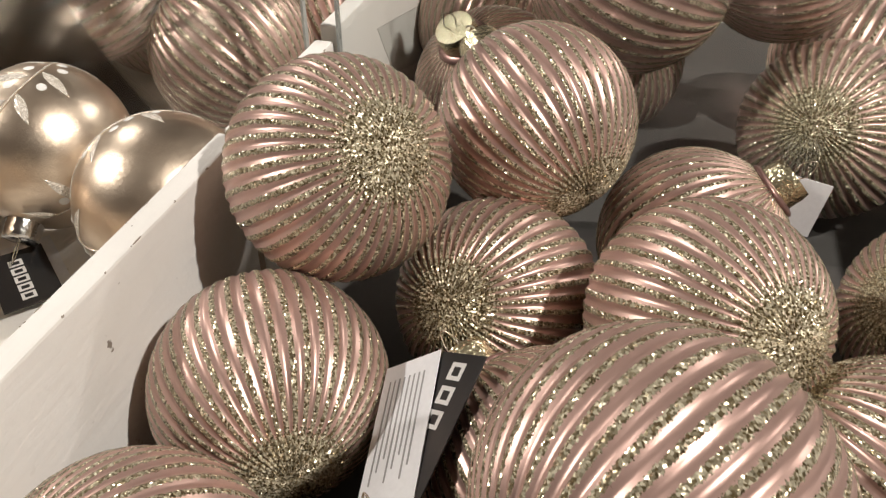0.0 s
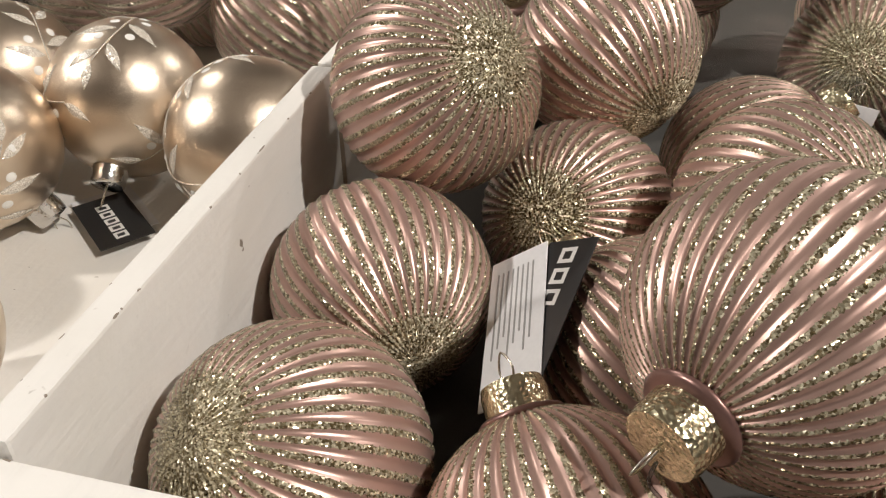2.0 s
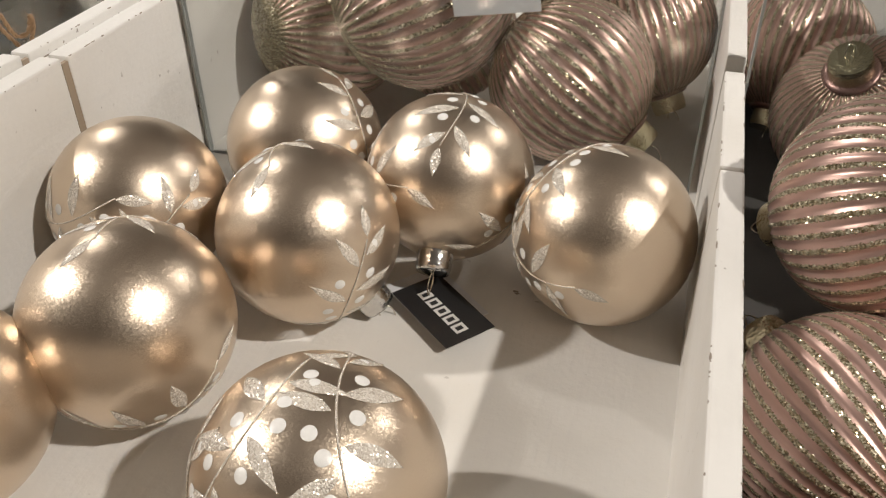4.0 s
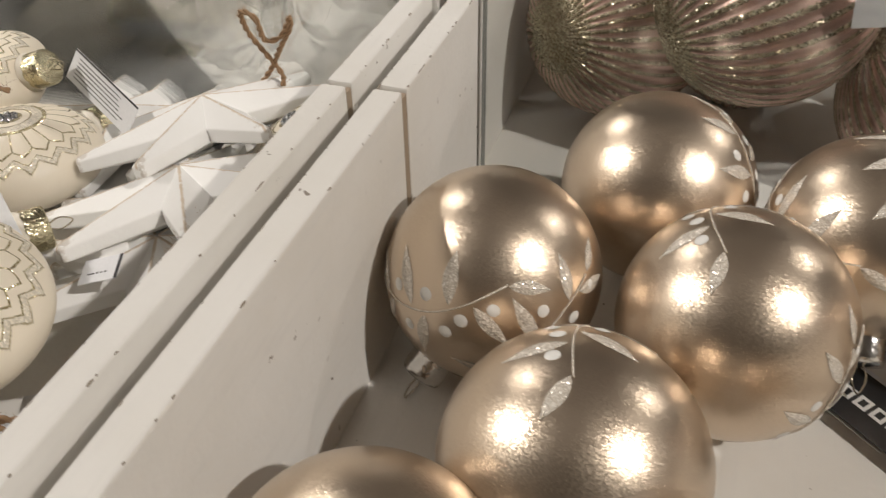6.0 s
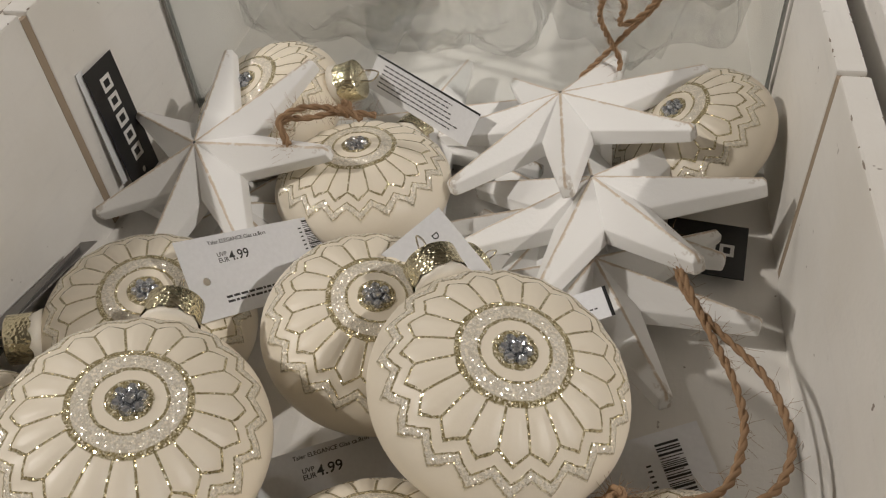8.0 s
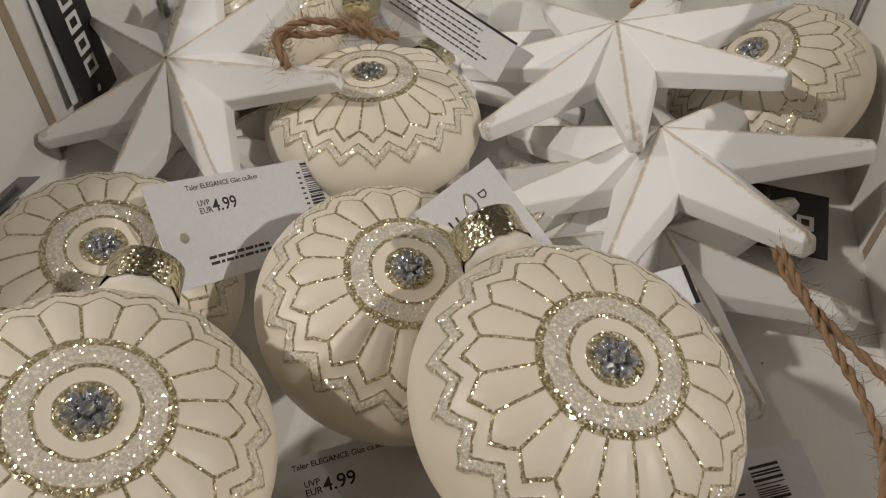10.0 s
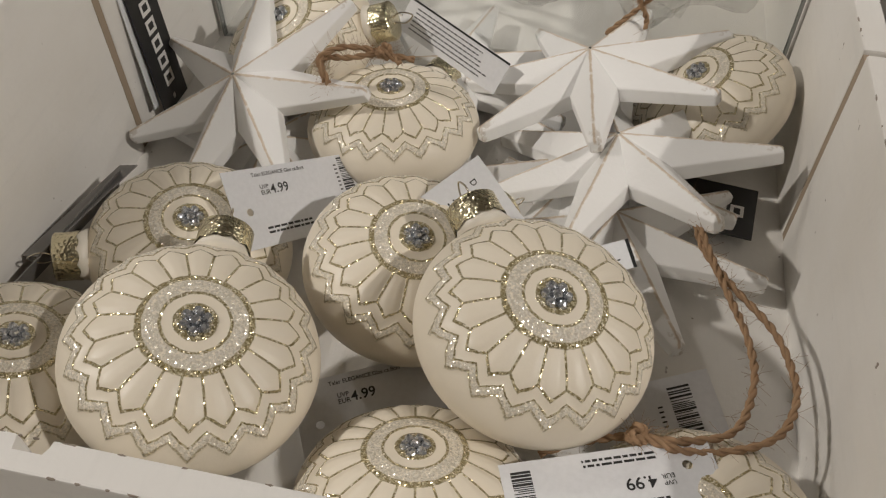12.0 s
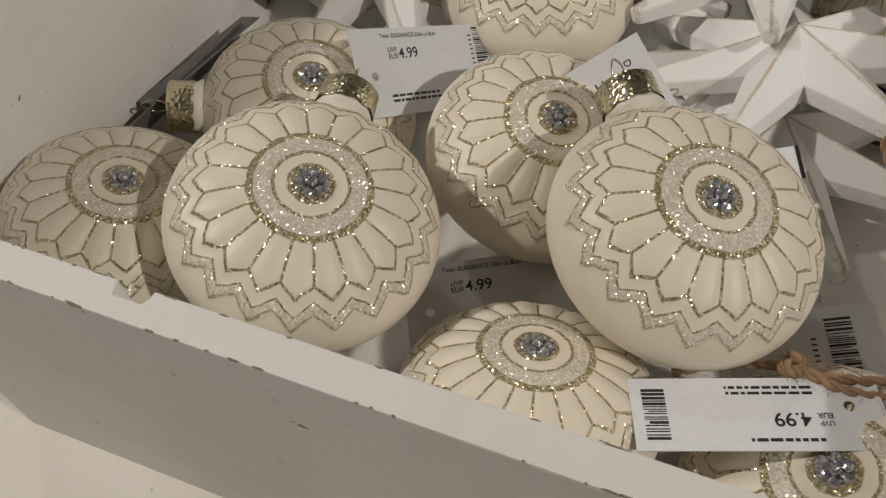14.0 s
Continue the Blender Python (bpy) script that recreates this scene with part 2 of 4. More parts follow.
def star_material():
    """White chalk paint rubbed through to brown along the ridges and at the edges."""
    m, nt, p = material("white_chalk_paint_worn")
    co = coords(nt)
    sep = nt.nodes.new("ShaderNodeSeparateXYZ")
    nt.links.new(co, sep.inputs[0])
    x, y, z = sep.outputs
    r = calc(nt, "SQRT", calc(nt, "ADD", calc(nt, "MULTIPLY", x, x), calc(nt, "MULTIPLY", y, y)))
    turn = calc(nt, "ADD", calc(nt, "MULTIPLY", calc(nt, "ARCTAN2", y, x), STAR_POINTS / (2 * math.pi)), 100.5)
    off = calc(nt, "ABSOLUTE", calc(nt, "SUBTRACT", calc(nt, "FRACT", turn), 0.5))
    dist = calc(nt, "MULTIPLY", calc(nt, "MULTIPLY", off, r), 2 * math.pi / STAR_POINTS)
    wear = grain(nt, co, 130, 4)
    top = step(nt, z, -0.002, 0.0)
    ridge = calc(nt, "MULTIPLY", calc(nt, "SUBTRACT", 1.0, step(nt, calc(nt, "ADD", dist, calc(nt, "MULTIPLY", calc(nt, "SUBTRACT", grain(nt, co, 420, 3), 0.5), 0.0013)), 0.0002, 0.0009)), calc(nt, "MULTIPLY", step(nt, wear, 0.30, 0.44), top))
    rub = calc(nt, "MULTIPLY", step(nt, attr(nt, "edge"), 0.96, 1.0), step(nt, grain(nt, co, 190, 3), 0.5, 0.62))
    knock = step(nt, grain(nt, co, 320, 2), 0.75, 0.78)
    big = grain(nt, co, 30, 4)
    c = mixc(nt, big, (0.88, 0.875, 0.86), (0.84, 0.83, 0.81))
    c = mixc(nt, calc(nt, "MULTIPLY", ridge, 0.75), c, (0.52, 0.39, 0.25))
    c = mixc(nt, calc(nt, "MULTIPLY", calc(nt, "MAXIMUM", rub, knock), 0.55), c, (0.38, 0.30, 0.22))
    nt.links.new(c, p.inputs["Base Color"])
    p.inputs["Roughness"].default_value = 0.5
    nt.links.new(bump(nt, calc(nt, "ADD", big, calc(nt, "MULTIPLY", grain(nt, co, 500, 3), 0.5)), 0.22, 0.001), p.inputs["Normal"])
    return m


def plain_material(name, colour, rough=0.5, fine=900, metal=0.0, depth=0.0002):
    m, nt, p = material(name)
    co = coords(nt)
    g = grain(nt, co, fine, 3)
    nt.links.new(mixc(nt, g, colour, tuple(v * 0.86 for v in colour)), p.inputs["Base Color"])
    p.inputs["Roughness"].default_value = rough
    p.inputs["Metallic"].default_value = metal
    nt.links.new(bump(nt, g, 0.15, depth), p.inputs["Normal"])
    return m


def clear_material(name, tint, gloss, rough, base=0.0, milk=0.0, crease=0.0):
    """Thin clear plastic: lets light through and mirrors by Fresnel."""
    m, nt, p = material(name)
    tr = nt.nodes.new("ShaderNodeBsdfTransparent")
    tr.inputs[0].default_value = (*tint, 1)
    gl = nt.nodes.new("ShaderNodeBsdfGlossy")
    gl.inputs["Roughness"].default_value = rough
    fr = put(nt, "ShaderNodeFresnel", IOR=1.45)
    if crease:
        fold = calc(nt, "ABSOLUTE", calc(nt, "SUBTRACT", grain(nt, stretched(nt, coords(nt), 1.0, 1.0, 0.35), 90, 3), 0.5))
        nrm = bump(nt, calc(nt, "POWER", fold, 0.5), crease, 0.006)
        nt.links.new(nrm, gl.inputs["Normal"])
        nt.links.new(nrm, fr.inputs["Normal"])
    fac = calc(nt, "MINIMUM", calc(nt, "ADD", calc(nt, "MULTIPLY", fr.outputs[0], gloss), base), 0.20 if crease else 1.0)
    out = blend_shader(nt, fac, tr.outputs[0], gl.outputs[0])
    if milk:
        df = nt.nodes.new("ShaderNodeBsdfDiffuse")
        df.inputs[0].default_value = (0.8, 0.78, 0.74, 1)
        co = coords(nt)
        out = blend_shader(nt, calc(nt, "MULTIPLY", calc(nt, "ADD", 0.10, calc(nt, "MULTIPLY", step(nt, grain(nt, stretched(nt, co, 1.0, 1.0, 0.45), 40, 5, 0.65), 0.44, 0.72), 1.5)), milk), out, df.outputs[0])
    finish(nt, out)
    return m


PETALS, STAR_POINTS, RIDGES = 20, 7, 46
PINK = pink_bauble_material()
GOLD = gold_bauble_material()
PINK_NECK = plain_material("pink_neck", (0.27, 0.155, 0.135), 0.3, metal=0.6)
CAP_GOLD = metal_material("pale_gold_cap", (0.86, 0.78, 0.54), 0.24, 0.45)
CAP_SILVER = metal_material("silver_cap", (0.80, 0.78, 0.75), 0.15, 0.15)
WIRE = metal_material("wire", (0.72, 0.66, 0.55), 0.25)
LEAF_WHITE = glitter_material("frosted_leaf", (0.60, 0.53, 0.44), (0.95, 0.90, 0.82), 0.00040, 0.7, 0.15)
DOT_WHITE = plain_material("white_enamel_dot", (0.88, 0.86, 0.82), 0.35)
CREAM = disc_material()
CREAM_NECK = plain_material("cream_enamel", (0.85, 0.79, 0.68), 0.42, 300)
GEM = glitter_material("faceted_crystal", (0.38, 0.40, 0.43), (1.0, 1.0, 1.0), 0.0013, 0.60, 0.8)
STAR_PAINT = star_material()
JUTE = plain_material("jute_twine", (0.37, 0.235, 0.135), 0.95, 1800, depth=0.0008)
CARD_WHITE = plain_material("white_card", (0.79, 0.795, 0.815), 0.45, 500)
CARD_BLACK = plain_material("black_card", (0.018, 0.018, 0.019), 0.42, 500)
INK = plain_material("black_ink", (0.03, 0.03, 0.03), 0.5)
PRINT_WHITE = plain_material("white_print", (0.78, 0.77, 0.75), 0.5)
ACRYLIC = clear_material("clear_acrylic", (0.93, 0.94, 0.935), 0.9, 0.03, 0.025)
ACRYLIC_EDGE = plain_material("acrylic_edge", (0.34, 0.35, 0.33), 0.25)
CELLO = clear_material("cellophane", (0.95, 0.95, 0.945), 0.8, 0.06, 0.02, 0.13, 0.35)
# white that paints the glints on the cellophane's creases
GLINT_WHITE = plain_material("cellophane_glint", (0.86, 0.85, 0.83), 0.16, 700)
LAMP_BLACK = plain_material("lamp_black", (0.03, 0.03, 0.03), 0.4)
CARD_GREY = plain_material("grey_card", (0.20, 0.19, 0.18), 0.5, 500)
CHIP = plain_material("knocked_paint", (0.30, 0.25, 0.20), 0.8, 900)
# dark grey of the sheet added under the pink baubles
FLOOR_DARK = plain_material("dark_floor_grey", (0.075, 0.07, 0.065), 0.9, 600, depth=0.001)
THREAD = clear_material("clear_thread", (0.8, 0.8, 0.8), 1.0, 0.1, 0.1)


# ---------------------------------------------------------------- builders
def mesh_of(bm, name, mat, smooth=False):
    me = bpy.data.meshes.new(name)
    bm.normal_update()
    if smooth:
        for f in bm.faces:
            f.smooth = True
    bm.to_mesh(me)
    bm.free()
    for one in mat if isinstance(mat, (list, tuple)) else (mat,):
        me.materials.append(one)
    return me


def part(name, bm, mat, parent=None, label="", smooth=False, at=None):
    """One mesh object, under a thing or a part when parent is given."""
    me = bm if isinstance(bm, bpy.types.Mesh) else mesh_of(bm, name, mat, smooth)
    ob = new(name, me)
    if parent is not None:
        ob.parent = parent
    if at is not None:
        ob.matrix_basis = at
    if label:
        ob["label"] = label
    return ob


def box_bm(x0, y0, z0, x1, y1, z1, bevel=0.0012, segments=2, bm=None):
    bm = bm or bmesh.new()
    made = bmesh.ops.create_cube(bm, size=1.0)["verts"]
    for v in made:
        v.co = Vector((x0 + (v.co.x + 0.5) * (x1 - x0), y0 + (v.co.y + 0.5) * (y1 - y0), z0 + (v.co.z + 0.5) * (z1 - z0)))
    if bevel:
        edges = list({e for v in made for e in v.link_edges})
        bmesh.ops.bevel(bm, geom=edges, offset=bevel, segments=segments, affect="EDGES", profile=0.6)
    return bm


def lathe(profile, segments=32, close_ends=True, bm=None):
    """Turns (radius, height) pairs round z."""
    bm = bm or bmesh.new()
    rings = []
    for r, z in profile:
        rings.append([bm.verts.new((r * math.cos(2 * math.pi * k / segments), r * math.sin(2 * math.pi * k / segments), z)) for k in range(segments)])
    for a, b in zip(rings, rings[1:]):
        for k in range(segments):
            bm.faces.new((a[k], a[(k + 1) % segments], b[(k + 1) % segments], b[k]))
    if close_ends:
        bm.faces.new(list(reversed(rings[0])))
        bm.faces.new(rings[-1])
    return bm


def spline(points, n=12):
    """Catmull-Rom through the points."""
    p = [Vector(q) for q in points]
    p = [2 * p[0] - p[1]] + p + [2 * p[-1] - p[-2]]
    out = []
    for i in range(1, len(p) - 2):
        for k in range(n):
            t = k / n
            a, b, c, d = p[i - 1], p[i], p[i + 1], p[i + 2]
            out.append(0.5 * ((2 * b) + (c - a) * t + (2 * a - 5 * b + 4 * c - d) * t * t + (3 * b - a - 3 * c + d) * t ** 3))
    out.append(p[-2])
    return out


def tube(path, radius, sides=8, bm=None, taper=None):
    bm = bm or bmesh.new()
    rings, up = [], Vector((0.13, 0.2, 0.97)).normalized()
    for i, q in enumerate(path):
        d = (path[min(i + 1, len(path) - 1)] - path[max(i - 1, 0)]).normalized()
        a = d.cross(up).normalized()
        b = d.cross(a)
        r = radius * (taper(i / (len(path) - 1)) if taper else 1)
        rings.append([bm.verts.new(q + a * (r * math.cos(2 * math.pi * k / sides)) + b * (r * math.sin(2 * math.pi * k / sides))) for k in range(sides)])
    for a, b in zip(rings, rings[1:]):
        for k in range(sides):
            bm.faces.new((a[k], a[(k + 1) % sides], b[(k + 1) % sides], b[k]))
    bm.faces.new(list(reversed(rings[0])))
    bm.faces.new(rings[-1])
    return bm


def rope_bm(points, radius=0.00118, pitch=0.0105, hairs=40, seed=1):
    """Two-ply twine along a path, with loose fibres."""
    rng = random.Random(seed)
    path = spline(points, 14)
    bm = bmesh.new()
    length = [0.0]
    for a, b in zip(path, path[1:]):
        length.append(length[-1] + (b - a).length)
    for ply in (0, math.pi):
        strand = []
        for i, q in enumerate(path):
            d = (path[min(i + 1, len(path) - 1)] - path[max(i - 1, 0)]).normalized()
            a = d.cross(Vector((0.13, 0.2, 0.97))).normalized()
            b = d.cross(a)
            ang = ply + 2 * math.pi * length[i] / pitch
            wob = 0.00012 * math.sin(length[i] * 900 + ply)
            strand.append(q + a * (math.cos(ang) * radius * 0.55 + wob) + b * math.sin(ang) * radius * 0.55)
        tube(strand, radius * 0.72, 6, bm)
    for _ in range(hairs):
        q = path[rng.randrange(len(path))]
        d1 = Vector((rng.uniform(-1, 1), rng.uniform(-1, 1), rng.uniform(-0.3, 1))).normalized()
        d2 = Vector((rng.uniform(-1, 1), rng.uniform(-1, 1), rng.uniform(-1, 1))).normalized()
        ln = rng.uniform(0.002, 0.007)
        tube([q, q + d1 * ln * 0.5 + d2 * ln * 0.1, q + d1 * ln + d2 * ln * 0.4], 0.00006, 3, bm)
    return bm


def basis(origin, z_axis, x_hint):
    """A pose whose z is z_axis and whose x leans to x_hint."""
    z = Vector(z_axis).normalized()
    x = Vector(x_hint)
    x = (x - z * x.dot(z)).normalized()
    y = z.cross(x)
    m = Matrix((x, y, z)).transposed().to_4x4()
    m.translation = Vector(origin)
    return m


# ---------------------------------------------------------------- the shop round the crates
def slab(name, x0, y0, z0, x1, y1, z1, mat, label, category):
    ob = part(name, box_bm(x0, y0, z0, x1, y1, z1, 0), mat)
    return tagged(ob, label, category, kind="structure")


slab("floor", -4, -4, TABLE - 0.1, 4, 4, TABLE, FLOOR_WOOD, "dark brown wooden shop floor", "floor")
slab("ceiling", -4, -4, CEILING, 4, 4, CEILING + 0.1, CEILING_PAINT, "plain off-white shop ceiling", "ceiling")
slab("wall_north", -4, 3.9, TABLE, 4, 4, CEILING, WALL_PAINT, "plain beige shop wall", "wall")
slab("wall_south", -4, -4, TABLE, 4, -3.9, CEILING, WALL_PAINT, "plain beige shop wall", "wall")
slab("wall_east", 3.9, -3.9, TABLE, 4, 3.9, CEILING, WALL_PAINT, "plain beige shop wall", "wall")
slab("wall_west", -4, -3.9, TABLE, -3.9, 3.9, CEILING, WALL_PAINT, "plain beige shop wall", "wall")


def track_spot(x, y, z, aim):
    """A small black spot lamp under the ceiling, behind its light."""
    d = (Vector(aim) - Vector((x, y, z))).normalized()
    thing = tagged(new("spot_lamp"), "small black unseen ceiling spot lamp pointing down, switched on", "lamp", "ceiling spot lamps")
    thing.matrix_basis = basis(Vector((x, y, z)) - d * 0.012, -d, (1, 0, 0))
    part("housing", lathe([(0.055, 0.0), (0.058, 0.002), (0.058, 0.10), (0.05, 0.112), (0.012, 0.114)], 24), LAMP_BLACK, thing, smooth=False)
    stem = bmesh.new()
    top = Vector((x, y, z)) - d * 0.07
    tube([thing.matrix_basis.inverted() @ top, thing.matrix_basis.inverted() @ Vector((top.x, top.y, CEILING))], 0.008, 8, stem)
    part("stem", stem, LAMP_BLACK, thing)


for x, y, z, watts, size, aim in LAMPS:
    track_spot(x, y, z, aim)

# the display table under the crates
table = tagged(new("display_table"), "white painted wooden display table holding the crates", "table")
part("tabletop", box_bm(-1.15, -0.28, -0.082, 0.50, 0.85, -0.052, 0.002), TABLE_PAINT, table)
for lx in (-1.10, 0.45):
    for ly in (-0.23, 0.80):
        part("leg", box_bm(lx - 0.025, ly - 0.025, TABLE, lx + 0.025, ly + 0.025, -0.082, 0.002), TABLE_PAINT, table)

# ---------------------------------------------------------------- crates
FOOT = -0.052         # the crates stand on the table, their bottoms are raised
SLOT = 0.254          # a slot for a divider in each side wall
PANEL = 0.352         # where the clear dividers stand
BACK = 0.66


def side_boards(x0, x1, y0, top):
    """A side in three boards with slots between them: name and mesh of each piece."""
    return [("side_board", box_bm(x0, y0, FOOT, x1, SLOT - 0.0023, top, 0.0011)),
            ("slot_strip", box_bm(x0 + 0.002, SLOT - 0.0028, FOOT, x1 - 0.002, SLOT + 0.0028, top - 0.004, 0)),
            ("middle_board", box_bm(x0, SLOT + 0.0023, FOOT, x1, PANEL - 0.003, top - 0.001, 0.0011)),
            ("slot_strip", box_bm(x0 + 0.003, PANEL - 0.0035, FOOT, x1 - 0.003, PANEL + 0.0035, top - 0.004, 0)),
            ("rear_board", box_bm(x0, PANEL + 0.003, FOOT, x1, BACK, top + 0.004, 0.0011))]


def chips_bm(runs, seed):
    """Small knocks in the paint along edges: runs of (start, end, how many)."""
    rng = random.Random(seed)
    bm = bmesh.new()
    for p, q, n in runs:
        p, q = Vector(p), Vector(q)
        d = (q - p).normalized()
        for _ in range(n):
            c = p.lerp(q, rng.random())
            ln = rng.choice((0.0006, 0.0009, 0.0014, 0.0030)) * rng.uniform(0.6, 1.3)
            made = bmesh.ops.create_icosphere(bm, subdivisions=1, radius=1.0)["verts"]
            for v in made:
                k = rng.uniform(0.7, 1.25)
                side = Vector((v.co.x, v.co.y, v.co.z)) * k
                along = side.dot(d)
                v.co = c + d * along * ln + (side - d * along) * rng.uniform(0.00028, 0.00050)
    return bm


def crate(label, walls, front_y, front_top, x0, x1, ledge=None):
    """walls: (inner or outer x range, rim height). The bottom lies on the table."""
    thing = tagged(new("display_crate"), label, "crate", "crates on the table")
    part("bottom", box_bm(x0 + 0.002, front_y - 0.008, -0.008, x1 - 0.002, BACK + 0.002, 0.0, 0), CRATE_WHITE, thing)
    for i, (a, b, top) in enumerate(walls):
        for name, bm in side_boards(a, b, front_y, top):
            part(name if i in (0, len(walls) - 1) else name.replace("side", "divider"), bm, CRATE_WHITE, thing)
        runs = [((e, front_y, top - 0.0004), (e, SLOT - 0.002, top - 0.0004), 12) for e in (a + 0.0004, b - 0.0004)]
        runs += [((e, SLOT + 0.002, top - 0.0014), (e, PANEL - 0.004, top - 0.0014), 9) for e in (a + 0.0004, b - 0.0004)]
        tagged(part("chipped_paint", chips_bm(runs, 5 + i), CHIP, thing), kind="stuff")
        for edge in (a, b):
            lip = -1 if edge == a else 1
            part("slot_wood", box_bm(edge - lip * 0.0022, SLOT - 0.0022, 0.001, edge - lip * 0.0003, SLOT + 0.0022, top - 0.0030, 0), BARE_WOOD, thing, "bare brown wood in the slot")
    part("back_board", box_bm(x0, BACK, FOOT, x1, BACK + 0.010, 0.16, 0.001), CRATE_WHITE, thing)
    return thing


white_crate = crate("white painted wooden crate holding cream discs and stars",
                    [(-0.799, -0.788, 0.112), (-0.484, -0.474, 0.100)], 0.061, 0.084, -0.799, -0.474)
double_crate = crate("divided white wooden crate holding gold and pink baubles",
                     [(-0.463, -0.452, 0.101), (-0.1600, -0.1508, 0.090), (0.165, 0.176, 0.100)], 0.046, 0.085, -0.463, 0.176)


def front_board(thing, x0, x1, y, top, notch=None):
    """A front board, its rim notched on the inside."""
    plan = [(x0, y - 0.010), (x1, y - 0.010), (x1, y)]
    if notch:
        plan += [(notch[1], y), (notch[1], y - 0.0052), (notch[0], y - 0.0052), (notch[0], y)]
    plan.append((x0, y))
    bm = bmesh.new()
    low = [bm.verts.new((px, py, FOOT)) for px, py in plan]
    high = [bm.verts.new((px, py, top)) for px, py in plan]
    n = len(plan)
    bm.faces.new(high)
    bm.faces.new(list(reversed(low)))
    for k in range(n):
        bm.faces.new((low[k], low[(k + 1) % n], high[(k + 1) % n], high[k]))
    bmesh.ops.bevel(bm, geom=bm.edges[:], offset=0.0008, segments=2, affect="EDGES", profile=0.6)
    part("front_board", bm, CRATE_WHITE, thing)
    runs = [((x0, y - 0.0097, top - 0.0003), (x1, y - 0.0097, top - 0.0003), 48), ((x0, y - 0.0003, top - 0.0003), (x1, y - 0.0003, top - 0.0003), 25)]
    tagged(part("chipped_paint", chips_bm(runs, 31), CHIP, thing), kind="stuff")


front_board(white_crate, -0.799, -0.474, 0.061, 0.084, (-0.709, -0.699))
front_board(double_crate, -0.463, 0.176, 0.0455, 0.085)

def acrylic_sheet(x0, x1, height=0.22):
    thing = tagged(new("acrylic_divider"), "clear acrylic divider sheet standing across the crate", "divider", "clear dividers")
    thing.matrix_basis = Matrix.Translation(((x0 + x1) / 2, PANEL, 0.0))
    w = (x1 - x0) / 2
    sheet = part("sheet", box_bm(-w + 0.0012, -0.0015, 0.0, w - 0.0012, 0.0015, height, 0), ACRYLIC, thing)
    sheet.visible_shadow = False
    for s in (-1, 1):
        part("polished_edge", box_bm(min(s * w, s * (w - 0.0012)), -0.0017, 0.0, max(s * w, s * (w - 0.0012)), 0.0017, height, 0), ACRYLIC_EDGE, thing)


acrylic_sheet(-0.7865, -0.4855)
acrylic_sheet(-0.4505, -0.1655)
acrylic_sheet(-0.1495, 0.1635)


# ---------------------------------------------------------------- baubles
R = 0.040


def ridged_globe():
    """A ball with ridges running from pole to pole; glitter on their crests and round the foot pole (-z is the cap's side)."""
    per, rings = 6, 80
    seg = RIDGES * per
    verts, faces, glit = [], [], []
    for j in range(1, rings):
        lat = math.pi * j / rings
        fade = min(1.0, math.sin(lat) / 0.35)
        for k in range(seg):
            a = 2 * math.pi * k / seg
            c = 0.5 + 0.5 * math.cos(RIDGES * a)
            bumpy = c ** 0.8
            rr = R * (1 + fade * 0.021 * (bumpy - 0.6))
            verts.append((rr * math.sin(lat) * math.cos(a), rr * math.sin(lat) * math.sin(a), R * 0.985 * (1 + fade * 0.021 * (bumpy - 0.6)) * math.cos(lat)))
            foot = max(0.0, 1 - lat / 0.60)
            neck = max(0.0, 1 - (math.pi - lat) / 0.42)
            near = max(0.0, 1 - lat / 1.15)
            line = max(0.0, (c - 0.505 + 0.5 * near + 0.3 * neck) / 0.3) * 0.62
            glit.append(min(1.0, line + 1.6 * foot + 0.35 * neck))
    n = len(verts)
    verts += [(0, 0, R * 0.985), (0, 0, -R * 0.985)]
    glit += [1.0, 1.0]
    for j in range(rings - 2):
        for k in range(seg):
            a, b = j * seg + k, j * seg + (k + 1) % seg
            faces.append((a, a + seg, b + seg, b))
    for k in range(seg):
        faces.append((n, k, (k + 1) % seg))
        faces.append((n + 1, (rings - 2) * seg + (k + 1) % seg, (rings - 2) * seg + k))
    me = bpy.data.meshes.new("globe")
    me.from_pydata(verts, [], faces)
    layer = me.attributes.new("glitter", "FLOAT", "POINT")
    layer.data.foreach_set("value", glit)
    me.polygons.foreach_set("use_smooth", [True] * len(me.polygons))
    me.materials.append(PINK)
    me.update()
    return me


def cap_bm(radius=0.0085, height=0.010, waves=16):
    """A pressed metal cap with a wavy lower edge, closed at the top."""
    bm = bmesh.new()
    seg = waves * 4
    rows = []
    for r, z, wave in ((radius * 1.02, -0.001, 0.0012), (radius, 0.001, 0.0), (radius * 0.98, height * 0.75, 0.0), (radius * 0.92, height, 0.0), (radius * 0.5, height * 1.02, 0.0)):
        rows.append([bm.verts.new((r * math.cos(2 * math.pi * k / seg), r * math.sin(2 * math.pi * k / seg), z + wave * math.cos(2 * math.pi * k * waves / seg))) for k in range(seg)])
    for a, b in zip(rows, rows[1:]):
        for k in range(seg):
            bm.faces.new((a[k], a[(k + 1) % seg], b[(k + 1) % seg], b[k]))
    bm.faces.new(rows[-1])
    return bm


def loop_bm(width, height, wire=0.00035, z=0.0):
    pts = [(-0.0015, 0, z), (-width / 2, 0, z + height * 0.5), (0, 0, z + height), (width / 2, 0, z + height * 0.5), (0.0015, 0, z)]
    return tube(spline(pts, 8), wire, 6)


